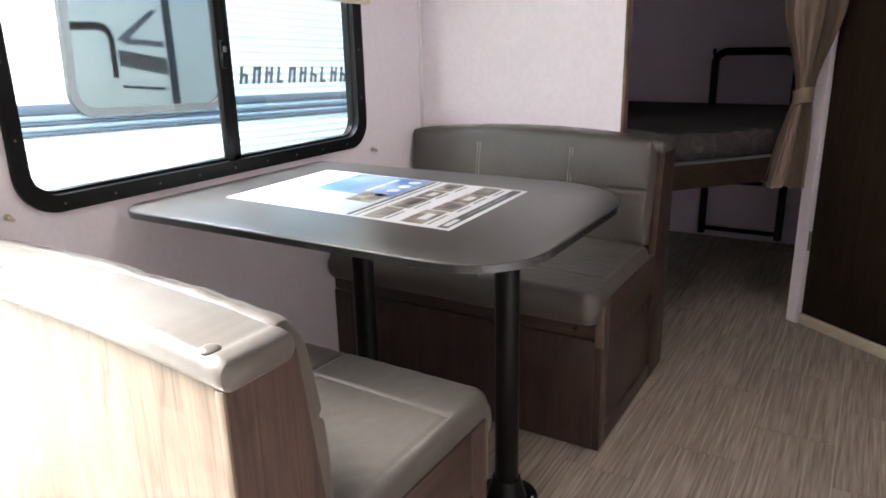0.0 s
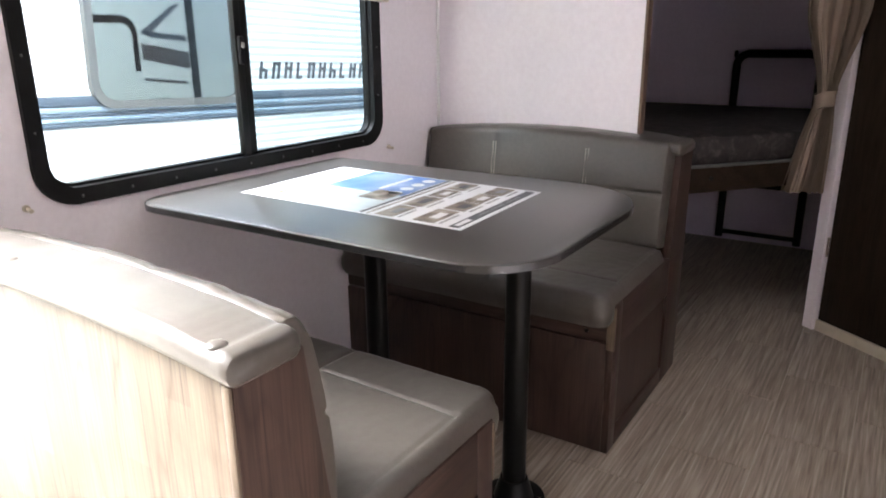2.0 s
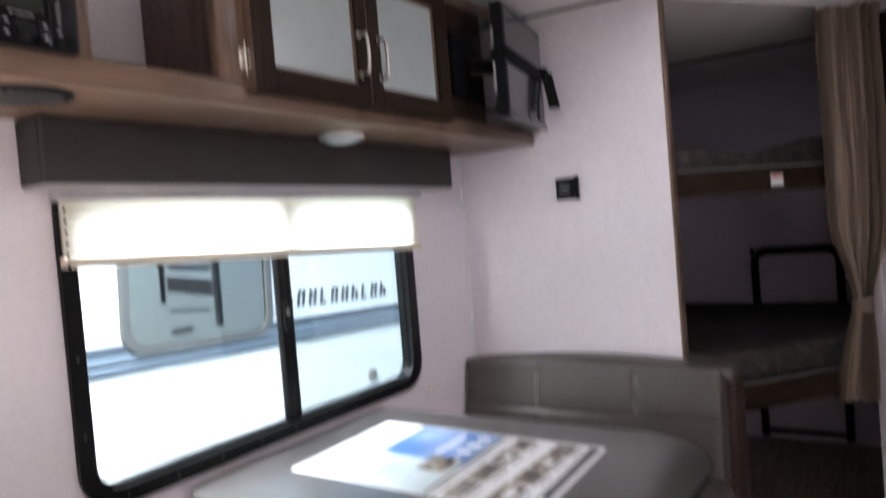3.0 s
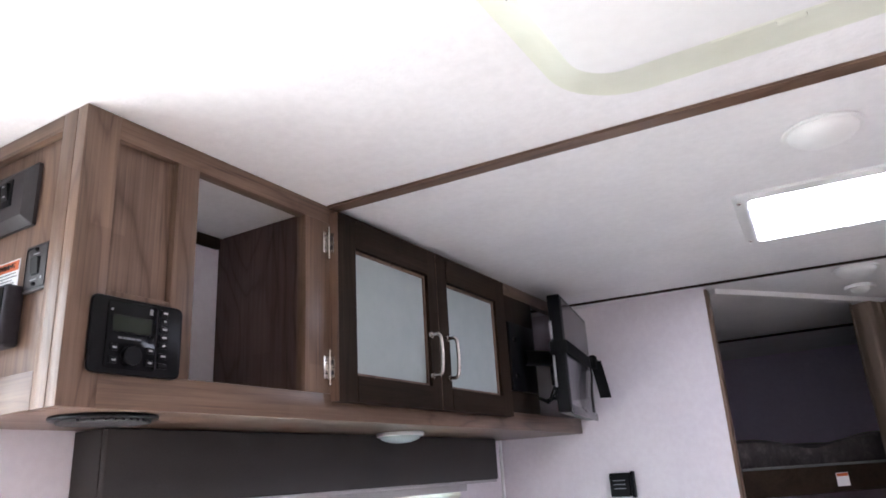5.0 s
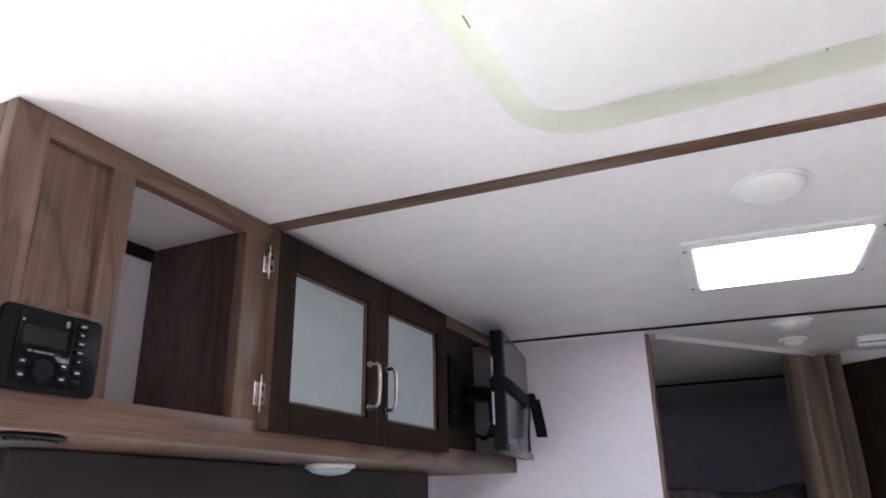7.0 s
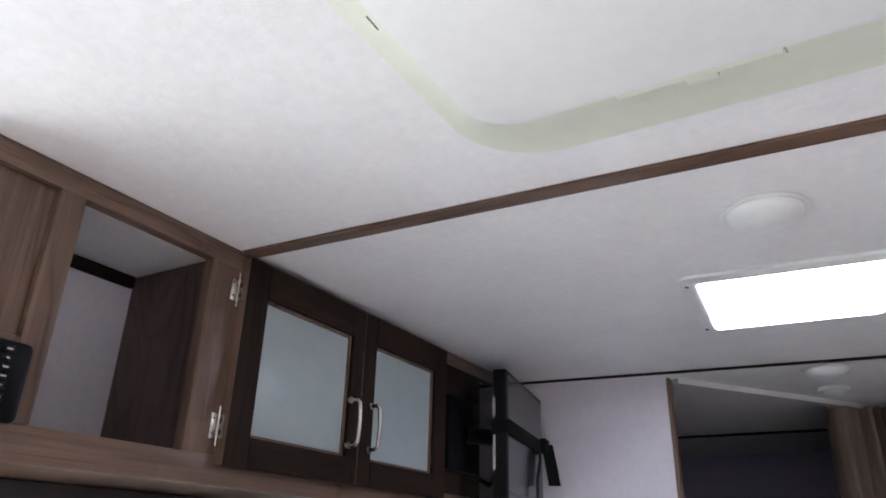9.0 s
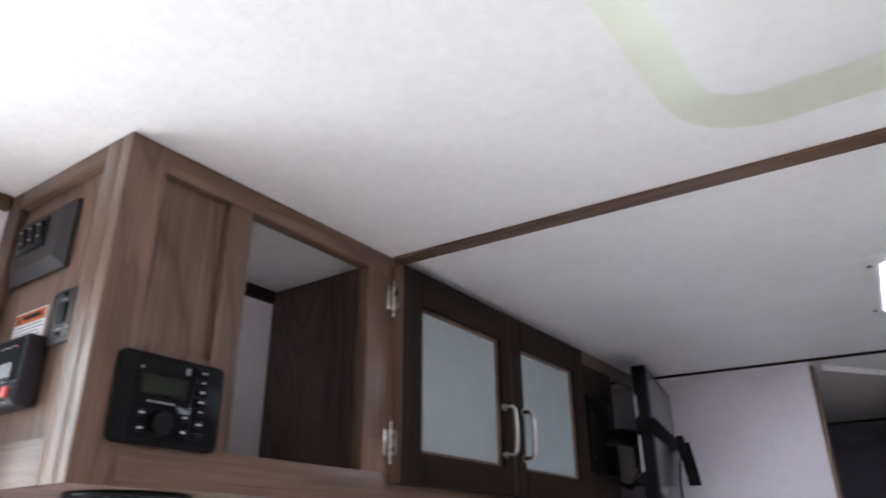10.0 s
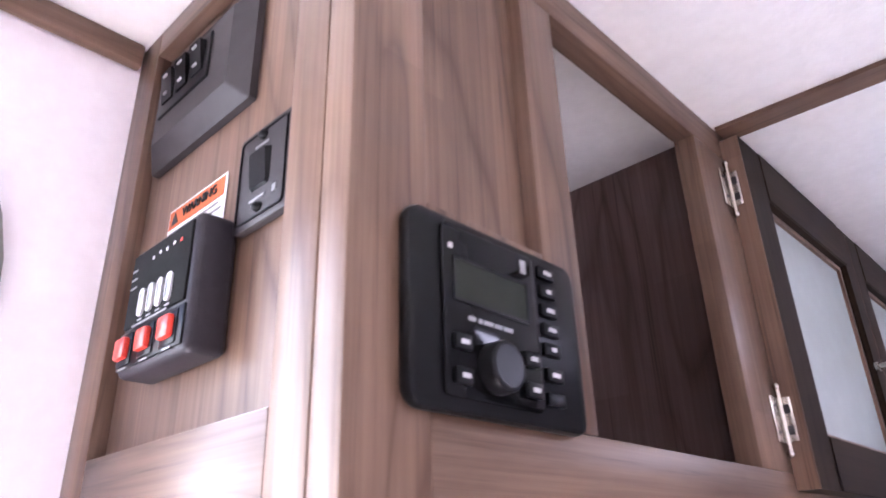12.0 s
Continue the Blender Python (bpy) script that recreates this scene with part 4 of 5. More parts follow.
def switch_bank():
    t = thing("light_switch", (-1.02, EY, 1.85), "dark brown three-rocker wall switch plate", "switch")
    x0, x1, z0, z1 = -1.099, -0.958, 1.797, 1.893
    k = bmesh.new()
    k = loft([[(x, EY - 0.0005, z) for x, z in rr(x0, z0, x1, z1, 0.002, 2)],
              [(x, EY - 0.006, z) for x, z in rr(x0, z0, x1, z1, 0.002, 2)],
              [(x, EY - 0.016, z) for x, z in rr(x0 + 0.016, z0 + 0.016, x1 - 0.016, z1 - 0.012, 0.002, 2)]])
    part("cover", k, BROWNPLATE, t, smooth=False)
    part("insert", bx((-1.076, EY - 0.018, 1.833), (-1.001, EY - 0.015, 1.874), 0.001), BLACK, t)
    for i in range(3):
        x = -1.060 + i * 0.0225
        r = part("rocker", loft([[(x - 0.008, EY - 0.017, z) for z in (1.842, 1.868)] + [(x + 0.008, EY - 0.017, z) for z in (1.868, 1.842)],
                                 [(x - 0.008, EY - 0.0195, 1.842), (x - 0.008, EY - 0.023, 1.868), (x + 0.008, EY - 0.023, 1.868), (x + 0.008, EY - 0.0195, 1.842)]]), BLACK, t, smooth=False)
        part("mark", bx((x - 0.0030, EY - 0.0236, 1.8625), (x + 0.0030, EY - 0.0222, 1.8642)), GREYPRINT, r, smooth=False)
        part("mark", bx((x - 0.0026, EY - 0.0216, 1.8475), (x + 0.0026, EY - 0.0200, 1.8490)), GREYPRINT, r, smooth=False)


def single_switch():
    t = thing("rocker_switch", (-0.927, EY, 1.73), "dark brown single rocker switch plate with two screws", "switch")
    part("cover", plate("y", rr(-0.960, 1.695, -0.902, 1.762, 0.004, 4), EY - 0.0005, EY - 0.007, 0.002), BROWNPLATE, t)
    part("inset", ring("y", rr(-0.956, 1.699, -0.906, 1.758, 0.003, 4), rr(-0.9548, 1.7002, -0.9072, 1.7568, 0.003, 4), EY - 0.0072, EY - 0.0080), BLACK, t)
    k = loft([[(x, EY - 0.006, zz) for x, zz in rr(-0.943, 1.717, -0.922, 1.744, 0.002, 3)],
              [(x, EY - 0.0085 - 0.0025 * (zz - 1.717) / 0.027, zz) for x, zz in rr(-0.941, 1.719, -0.924, 1.742, 0.002, 3)]])
    part("rocker", k, BLACK, t, "black rocker")
    for z in (1.705, 1.754):
        part("screw", dome((-0.932, EY - 0.007, z), 0.0040, 0.003), BLACK, t)
    part("legend", bx((-0.940, EY - 0.0076, 1.7472), (-0.926, EY - 0.0069, 1.7486)), GREYPRINT, t, smooth=False)
    part("legend", bx((-0.942, EY - 0.0076, 1.7108), (-0.926, EY - 0.0069, 1.7122)), GREYPRINT, t, smooth=False)
    part("legend", bx((-0.918, EY - 0.0076, 1.7095), (-0.914, EY - 0.0069, 1.7140)), GREYPRINT, t, smooth=False)


def warning_label():
    t = thing("warning_label", (-1.005, EY, 1.732), "white and orange adhesive warning label", "label")
    part("sticker", bx((-1.064, EY - 0.0012, 1.712), (-0.984, EY - 0.0004, 1.754)), PAPER, t, smooth=False)
    part("band", bx((-1.062, EY - 0.0018, 1.738), (-0.986, EY - 0.0013, 1.752)), ORANGE, t, smooth=False)
    words("WARNING", 0.0098, Matrix.Translation((-1.018, EY - 0.0023, 1.745)) @ pose(0, 0, 0, 90, 0, 0), BROWNPLATE, "lettering", t)
    part("hazard_triangle", plate("y", [(-1.058, 1.7405), (-1.048, 1.7405), (-1.053, 1.7495)], EY - 0.0019, EY - 0.0023), BROWNPLATE, t, smooth=False)
    for i, w in enumerate((0.068, 0.072, 0.060, 0.066)):
        part("print_bar", bx((-1.060, EY - 0.0018, 1.7335 - i * 0.0048), (-1.060 + w, EY - 0.0013, 1.7350 - i * 0.0048)), GREYPRINT, t, smooth=False)


def monitor_panel():
    t = thing("tank_monitor", (-1.02, EY, 1.68), "black tank monitor box with three red rocker buttons", "control panel")
    x0, x1, z0, z1 = -1.050, -0.961, 1.624, 1.709
    d = EY - 0.026
    part("box", bx((x0, d, z0), (x1, EY - 0.0005, z1), 0.005, 3), CASE, t)
    part("front_plate", bx((x0 + 0.005, d - 0.0016, z0 + 0.030), (x1 - 0.006, d + 0.001, z1 - 0.005), 0.001), WEB, t)
    part("button_tray", bx((x0 + 0.002, d - 0.0012, z0 + 0.004), (x1 - 0.004, d + 0.001, z0 + 0.028), 0.001), BLACK, t)
    for i in range(4):
        x = -1.022 + i * 0.0118
        ind = part("indicator", ring("y", rr(x - 0.0036, 1.658, x + 0.0036, 1.676, 0.0035, 5), rr(x - 0.0022, 1.6595, x + 0.0022, 1.6745, 0.0021, 5), d - 0.0016, d - 0.0030), MARK, t, "pale level indicator")
        part("lens", plate("y", rr(x - 0.0022, 1.6595, x + 0.0022, 1.6745, 0.0021, 5), d - 0.0016, d - 0.0024), FROST, ind)
        part("legend", bx((x - 0.003, d - 0.0020, 1.6555), (x + 0.003, d - 0.0015, 1.6565)), GREYPRINT, t, smooth=False)
    for i in range(5):
        part("legend", bx((-1.016 + i * 0.009, d - 0.0020, 1.6935 + 0.001 * (i % 2)), (-1.0135 + i * 0.009, d - 0.0015, 1.6955 + 0.001 * (i % 2))), MARK if i < 4 else RED, t, smooth=False)
    for i in range(3):
        part("legend", bx((-1.043, d - 0.0020, 1.692 - i * 0.006), (-1.036 + 0.001 * i, d - 0.0015, 1.6932 - i * 0.006)), GREYPRINT, t, smooth=False)
    part("legend", bx((-1.030, d - 0.0026, 1.6525), (-0.985, d - 0.0021, 1.6535)), GREYPRINT, t, smooth=False)
    for i in range(3):
        x = -1.037 + i * 0.0285
        hs = part("button_well", bx((x - 0.0095, d - 0.0022, 1.630), (x + 0.0095, d + 0.001, 1.650), 0.001), BLACK, t)
        part("button", bx((x - 0.0070, d - 0.0062, 1.6335), (x + 0.0070, d - 0.001, 1.6470), 0.002), RED, hs, "red rocker button")
        part("legend", bx((x - 0.005, d - 0.0018, 1.6278), (x + 0.005, d - 0.0013, 1.6288)), GREYPRINT, t, smooth=False)


switch_bank()
single_switch()
warning_label()
monitor_panel()

# ---- television on its arm ----
NT, FTv = Vector((-0.695, 2.395, 0)), Vector((-0.775, 2.815, 0))
td = (FTv - NT).normalized()
tnn = Vector((td.y, -td.x, 0))           # the way the screen faces


def tvbox(a0, a1, n0, n1, z0, z1, bev=0.0, bm=None):
    k = bx((a0, n0, z0), (a1, n1, z1), bev)
    m = Matrix(((td.x, tnn.x, 0, NT.x), (td.y, tnn.y, 0, NT.y), (0, 0, 1, 0), (0, 0, 0, 1)))
    bmesh.ops.transform(k, matrix=m, verts=k.verts)
    return join(bm, k)


L = (FTv - NT).length
tvt = thing("television", ((NT + FTv) / 2) + Vector((0, 0, 1.57)), "small flat black television strapped to its bracket", "television")
part("case", tvbox(0, L, -0.036, 0.0, 1.572, 1.896, 0.005), BLACK, tvt)
part("back_box", tvbox(0.10, 0.32, -0.060, -0.036, 1.62, 1.76, 0.006), BLACK, tvt)
part("screen", tvbox(0.014, L - 0.014, 0.0, 0.002, 1.592, 1.882), SCREEN, tvt, smooth=False)
part("lower_bezel", tvbox(0.0, L, 0.0, 0.006, 1.568, 1.592, 0.003), SCREEN, tvt, "grey lower bezel")
for z0, z1 in ((1.770, 1.822), (1.640, 1.725)):
    part("sticker", tvbox(-0.0012, -0.0002, -0.035, -0.029, z0, z1), MARK, tvt, "white sticker", smooth=False)
br = thing("tv_bracket", (-0.842, 2.42, 1.72), "black swivel wall bracket on the cabinet face", "bracket")
part("plate", bx((CX + 0.001, 2.335, 1.640), (CX + 0.014, 2.500, 1.830), 0.003), BLACK, br)
part("arm", tube([(CX + 0.014, 2.42, 1.735), (CX + 0.05, 2.47, 1.735), (-0.775, 2.56, 1.735)], 0.022, 12), BLACKMETAL, br)
part("head_plate", tvbox(0.12, 0.28, -0.070, -0.0605, 1.66, 1.75, 0.002), BLACKMETAL, br)
for z in (1.68, 1.78):
    part("bolt", rod((CX + 0.014, 2.36, z), (CX + 0.019, 2.36, z), 0.007, 12), CHROME, br)
st = thing("strap", (NT + FTv) / 2 + Vector((0, 0, 1.7)), "black webbing strap buckled around the television", "strap")
b = tvbox(-0.006, 0.40, 0.0066, 0.0096, 1.728, 1.764, 0.001)
b = join(b, tvbox(-0.006, -0.0025, -0.040, 0.0066, 1.728, 1.764, 0.001))
bmesh.ops.rotate(b, cent=NT + td * 0.0 + Vector((0, 0, 1.747)), matrix=Matrix.Rotation(radians(0), 3, tnn), verts=b.verts)
part("band", b, WEB, st)
part("buckle", tvbox(0.350, 0.405, 0.010, 0.028, 1.726, 1.768, 0.003), WEB, st)
def tvp(a, n, z):
    return NT + td * a + tnn * n + Vector((0, 0, z))


for path, wa, wn_ in ((((0.315, 0.014, 1.752), (0.300, 0.020, 1.70), (0.275, 0.016, 1.64), (0.262, 0.018, 1.585)), 0.017, 0.0), (((0.380, 0.024, 1.752), (0.386, 0.030, 1.715), (0.392, 0.036, 1.675), (0.396, 0.041, 1.636)), 0.006, 0.016)):
    secs = []
    for a, nn, z in path:
        secs.append([tvp(a - wa, nn - wn_, z), tvp(a + wa, nn + wn_, z), tvp(a + wa + 0.002, nn + wn_ + 0.001, z + 0.001), tvp(a - wa + 0.002, nn - wn_ + 0.001, z + 0.001)])
    part("tail", loft(secs), WEB, st, smooth=False)
cb = thing("cables", (-0.85, 2.50, 1.60), "bundle of dark cables hanging from the television into the cabinet", "cable", kind="stuff")
b = None
for i in range(4):
    q = 0.012 * i
    b = tube([(-0.76 + q * 0.4, 2.52 + q, 1.70 - q), (-0.79, 2.53 + q, 1.66 - q), (-0.82, 2.545 + q, 1.615 + q * 0.4), (-0.85, 2.56 + q, 1.63), (-0.92, 2.60 + q, 1.66), (-1.0, 2.62, 1.60)], 0.0032, 8, bm=b)
part("cable", b, BLACK, cb)

# ---- thermostat on the partition ----
th = thing("thermostat", (-0.727, PY, 1.372), "black wall thermostat with a side lever", "thermostat")
part("cover", bx((-0.765, PY - 0.024, 1.337), (-0.700, PY - 0.0005, 1.408), 0.004), BLACK, th)
part("side_cap", bx((-0.699, PY - 0.020, 1.334), (-0.688, PY - 0.0005, 1.412), 0.003), BLACK, th)
for i in range(3):
    part("legend", bx((-0.752, PY - 0.0246, 1.385 - i * 0.012), (-0.715, PY - 0.0238, 1.387 - i * 0.012)), GREYPRINT, th, smooth=False)

# ---- ceiling fittings ----
AC = thing("air_conditioner_panel", (0.03, 1.17, CZ), "large white ceiling air-conditioner panel with pale yellow-green sloping rim", "air conditioner")
o = rr(-0.298, 0.850, 0.370, 1.528, 0.115, 10)
i_ = rr(-0.243, 0.925, 0.315, 1.392, 0.062, 10)
part("rim", loft([[(x, y, CZ - 0.0005) for x, y in o], [(x, y, CZ - 0.003) for x, y in o]] + [[(a + (c - a) * f, b_ + (d - b_) * f, CZ - 0.003 - 0.034 * f ** 1.5) for (a, b_), (c, d) in zip(o, i_)] for f in (0.2, 0.4, 0.6, 0.8, 1.0)]), GREENWHITE, AC)
part("centre_panel", plate("z", rr(-0.240, 0.928, 0.312, 1.389, 0.060, 10), CZ - 0.046, CZ - 0.0385, 0.003), WHITE, AC)
part("shadow_gap", plate("z", rr(-0.238, 0.930, 0.310, 1.387, 0.058, 10), CZ - 0.0387, CZ - 0.036), GREYFRAME, AC)
part("latch_strip", bx((-0.085, 1.398, CZ - 0.034), (0.085, 1.414, CZ - 0.028), 0.002), GREENWHITE, AC)
part("latch_tab", bx((-0.012, 1.408, CZ - 0.033), (0.022, 1.428, CZ - 0.024), 0.003), GREENWHITE, AC)
for p, q in (((-0.012, 1.428, CZ - 0.026), (0.004, 1.424, CZ - 0.030)), ((0.086, 1.400, CZ - 0.036), (0.088, 1.416, CZ - 0.032)), ((-0.250, 1.165, CZ - 0.0385), (-0.251, 1.185, CZ - 0.0385))):
    part("slit", rod(p, q, 0.0009, 8), GREYFRAME, AC)

cl = thing("ceiling_light", (0.01, 2.23, CZ), "rectangular white ceiling light, switched on", "ceiling light")
LROT = Matrix.Translation((0.012, 2.270, 0)) @ Matrix.Rotation(radians(4), 4, "Z")


def turned(bm):
    bmesh.ops.transform(bm, matrix=LROT, verts=bm.verts)
    return bm


part("frame", turned(loft([[(x, y, CZ - 0.0005) for x, y in rr(-0.198, -0.185, 0.198, 0.185, 0.018, 5)], [(x, y, CZ - 0.006) for x, y in rr(-0.197, -0.184, 0.197, 0.184, 0.018, 5)], [(x, y, CZ - 0.012) for x, y in rr(-0.180, -0.168, 0.180, 0.168, 0.014, 5)], [(x, y, CZ - 0.010) for x, y in rr(-0.171, -0.160, 0.171, 0.160, 0.012, 5)]])), WHITE, cl)
part("diffuser", turned(plate("z", rr(-0.168, -0.158, 0.168, 0.158, 0.012, 5), CZ - 0.013, CZ - 0.0085, 0.002)), LAMP, cl, "glowing diffuser")
for x in (-0.186, 0.186):
    for y in (-0.150, 0.150):
        part("screw", turned(dome((x, y, CZ - 0.010), 0.005, 0.003)), CHROME, cl)


def ceiling_speaker(x, y):
    t = thing("ceiling_speaker", (x, y, CZ), "round white ceiling speaker", "speaker", "ceiling speakers")
    part("rim", rod((x, y, CZ - 0.006), (x, y, CZ - 0.0005), 0.063, 40, bev=0.002), WHITE, t)
    part("grille", dome((x, y, CZ - 0.004), 0.056, 0.024), WHITE, t)


ceiling_speaker(0.014, 1.845)
ceiling_speaker(0.027, 2.955)
sm = thing("smoke_detector", (0.03, 3.22, CZ), "small round white smoke detector", "smoke detector")
part("base", rod((0.03, 3.22, CZ - 0.012), (0.03, 3.22, CZ - 0.0005), 0.045, 32, bev=0.002), WHITE, sm)
part("cap", dome((0.03, 3.22, CZ - 0.010), 0.030, 0.018), WHITE, sm)
al = thing("alarm_box", (0.265, 3.31, CZ), "white alarm box on the ceiling", "alarm")
part("case", bx((0.215, 3.27, CZ - 0.04), (0.33, 3.36, CZ - 0.0005), 0.010, 3), WHITE, al)
part("vent", bx((0.225, 3.268, CZ - 0.030), (0.32, 3.271, CZ - 0.024)), GREYPRINT, al, smooth=False)

# ---- bunks ----
Q0, Q1 = Vector((-0.41, 2.95, 0)), Vector((0.115, 3.60, 0))
qd = (Q1 - Q0).normalized()
qn = Vector((-qd.y, qd.x, 0))            # into the bunk space


def bunk(z0, z1, zm, label, nm):
    t = thing(nm, (-0.5, 4.0, z0), label, "bunk bed", "bunks")
    ln = (Q1 - Q0).length
    k = bx((0.0, 0.0, z0), (ln, 0.022, z1), 0.003)
    m = Matrix(((qd.x, qn.x, 0, Q0.x), (qd.y, qn.y, 0, Q0.y), (0, 0, 1, 0), (0, 0, 0, 1)))
    bmesh.ops.transform(k, matrix=m, verts=k.verts)
    part("front_rail", k, DARK["X"], t)
    k = bx((0.0, -0.004, z1 - 0.001), (ln, 0.024, z1 + 0.006), 0.002)
    bmesh.ops.transform(k, matrix=m, verts=k.verts)
    part("rail_cap", k, NFRAME, t, "pale rail edging")
    outl = [(p.x, p.y) for p in (Q0 + qn * 0.022, Q1 + qn * 0.022)] + [(0.125, 3.66), (0.125, 4.58), (-1.148, 4.58), (-1.148, 2.90), (-0.44, 2.90)]
    part("deck", plate("z", outl, z1 - 0.04, z1 - 0.012), WOOD["X"], t)
    outm = [((Q0 + (Q1 - Q0) * f + qn * 0.035).x, (Q0 + (Q1 - Q0) * f + qn * 0.035).y) for f in [g / 24 for g in range(25)]] + [(0.118, 3.70), (0.118, 4.56), (-1.14, 4.56), (-1.14, 2.91), (-0.46, 2.91)]
    k = plate("z", outm, z1 - 0.012, zm, 0.025)
    for v in k.verts:
        if v.co.z > z1:
            v.co.z += 0.030 * noise.noise((v.co.x * 5, v.co.y * 5, z0)) + 0.008 * noise.noise((v.co.x * 16, v.co.y * 16, z0))
    part("mattress", k, MATTRESS, t, "dark brown mottled mattress")
    return t, m, ln


lo_b, mB, lnB = bunk(0.575, 0.665, 0.765, "lower bunk with wooden rail and dark brown mattress", "lower_bunk")
k = rod((0.30, -0.004, 0.625), (0.30, 0.0, 0.625), 0.008, 14)
bmesh.ops.transform(k, matrix=mB, verts=k.verts)
part("bolt_cap", k, BLACK, lo_b)
up_b, mB, lnB = bunk(1.310, 1.392, 1.475, "upper bunk with dark wooden rail and brown mattress", "upper_bunk")
k = bx((0.395, -0.0012, 1.327), (0.447, -0.0004, 1.368))
bmesh.ops.transform(k, matrix=mB, verts=k.verts)
rl = part("rail_label", k, PAPER, up_b, "white printed label", smooth=False)
k = bx((0.397, -0.0018, 1.357), (0.445, -0.0013, 1.366))
bmesh.ops.transform(k, matrix=mB, verts=k.verts)
part("label_band", k, ORANGE, rl, smooth=False)

ld = thing("bunk_ladder", (-0.25, 4.64, 0), "black tubular bunk ladder stored upright behind the bed", "ladder")
yl = 4.655
hoop = [(-0.455, yl, 0.03)] + [(-0.455, yl, 0.90)] + [(-0.395 - 0.06 * math.cos(radians(a)), yl, 0.955 + 0.06 * math.sin(radians(a))) for a in range(0, 91, 15)] + [(-0.12, yl, 1.015)] + [(-0.12 + 0.06 * math.sin(radians(a)), yl, 0.955 + 0.06 * math.cos(radians(a))) for a in range(0, 91, 15)] + [(-0.06, yl, 0.03)]
part("hoop", tube(hoop, 0.020, 14), BLACKMETAL, ld)
for z in (0.06, 0.33, 0.60):
    part("rung", rod((-0.455, yl, z), (-0.06, yl, z), 0.013, 12), BLACKMETAL, ld)
hk = thing("ladder_hook", (-0.475, NY, 1.012), "small black hook on the rear wall", "hook")
part("body", bx((-0.483, NY - 0.014, 0.995), (-0.466, NY - 0.0005, 1.030), 0.004), BLACK, hk)

# ---- curtain ----
cu = thing("curtain", (0.07, 3.47, 0.55), "taupe cloth bunk curtain gathered with a tie-back", "curtain")
cdir = tv
secs = []
nz = 90
for i in range(nz + 1):
    f = i / nz
    z = 1.925 - f * (1.925 - 0.555)
    # half width and middle along the track, by height
    if z > 0.88:
        q = (z - 0.88) / (1.925 - 0.88)
        g_ = min(1, q * 3.2)
        hw = 0.026 + 0.074 * (g_ * g_ * (3 - 2 * g_)) + 0.008 * q
        mid = 0.074 + 0.008 * min(1, 2.5 * q)
    else:
        q = (0.88 - z) / 0.325
        hw = 0.027 + 0.046 * q ** 0.7
        mid = 0.074 - 0.030 * q
    base = Vector((mid, 3.462, 0))
    cd = Vector((0.93, 0.36, 0)).normalized()
    cn = Vector((-cd.y, cd.x, 0))
    amp = 0.014 + 0.014 * min(1, abs(z - 0.88) * 4)
    m = 90
    fr, bk = [], []
    for j in range(m + 1):
        u = j / m
        ph = 2 * math.pi * 4.3 * (u + 0.10 * math.sin(7 * u + 1)) + 1.6 * noise.noise((u * 2.5, z * 2.2, 0))
        w = amp * math.sin(ph) * (0.65 + 0.7 * abs(noise.noise((u * 4, z * 1.5, 8)))) + 0.005 * math.sin(2.7 * ph + 1 + 2 * z) + 0.003 * noise.noise((u * 18, z * 10, 3))
        p = base + cd * (hw * (2 * u - 1)) + Vector((0, 0, z))
        fr.append(p - cn * (w + 0.010))
        bk.append(p - cn * (w - 0.004))
    secs.append(fr + bk[::-1])
part("cloth", loft(secs), CURTAIN, cu)
k = None
rows_ = []
for z, g in ((0.862, 1.06), (0.872, 1.0), (0.890, 0.98), (0.906, 1.02), (0.914, 1.08)):
    rows_.append([Vector((0.074 + 0.034 * g * math.cos(radians(a)), 3.462 + 0.036 * g * math.sin(radians(a)), z + 0.010 * math.cos(radians(a)) + 0.003 * math.sin(radians(3 * a)))) for a in range(0, 360, 12)])
k = loft(rows_)
part("tie_back", k, CURTAIN, cu, "cloth tie-back band")

# ---- the neighbouring trailer and the outside of this one ----
nb = thing("parked_trailer", (-3.9, 3.0, -0.75), "white travel trailer with ribbed siding and blue stripes, parked alongside", "trailer")
NX = -2.75
k = bmesh.new()
prof = []
z = -0.25
while z < 2.1:
    for dz, dx in ((0, 0.0), (0.003, -0.0022), (0.010, -0.0028), (0.020, 0.0005), (0.030, 0.002)):
        prof.append((NX + dx, z + dz))
    z += 0.040
for y0, y1 in ((-3.0, 9.0),):
    a = [k.verts.new((x, y0, zz)) for x, zz in prof]
    c = [k.verts.new((x, y1, zz)) for x, zz in prof]
    for i in range(len(prof) - 1):
        k.faces.new((a[i], a[i + 1], c[i + 1], c[i]))
part("siding", k, SIDING, nb, smooth=False)
part("body", bx((NX - 2.3, -3.0, -0.3), (NX - 0.02, 9.0, 2.1), 0.02), SIDING, nb)
part("roof_edge", bx((NX - 0.05, -3.0, 2.08), (NX + 0.02, 9.0, 2.13), 0.008), WHITE, nb)
for z0, z1, mt, lb in ((0.806, 0.850, BLUE, "slate blue moulded stripe"), (0.779, 0.804, SKYBLUE, "light blue stripe"), (0.760, 0.777, BLUE, "slate blue moulded stripe"), (0.738, 0.758, SKYBLUE, "light blue stripe"), (0.715, 0.736, BLUE, "slate blue moulded stripe")):
    part("stripe", bx((NX + 0.003, -3, z0), (NX + 0.012, 9, z1), 0.006), mt, nb, lb)
nw = part("window", ring("x", rr(2.455, 0.790, 3.345, 1.75, 0.11, 8), rr(2.492, 0.826, 3.308, 1.715, 0.085, 8), NX, NX + 0.03), NFRAME, nb, "grey-framed window")
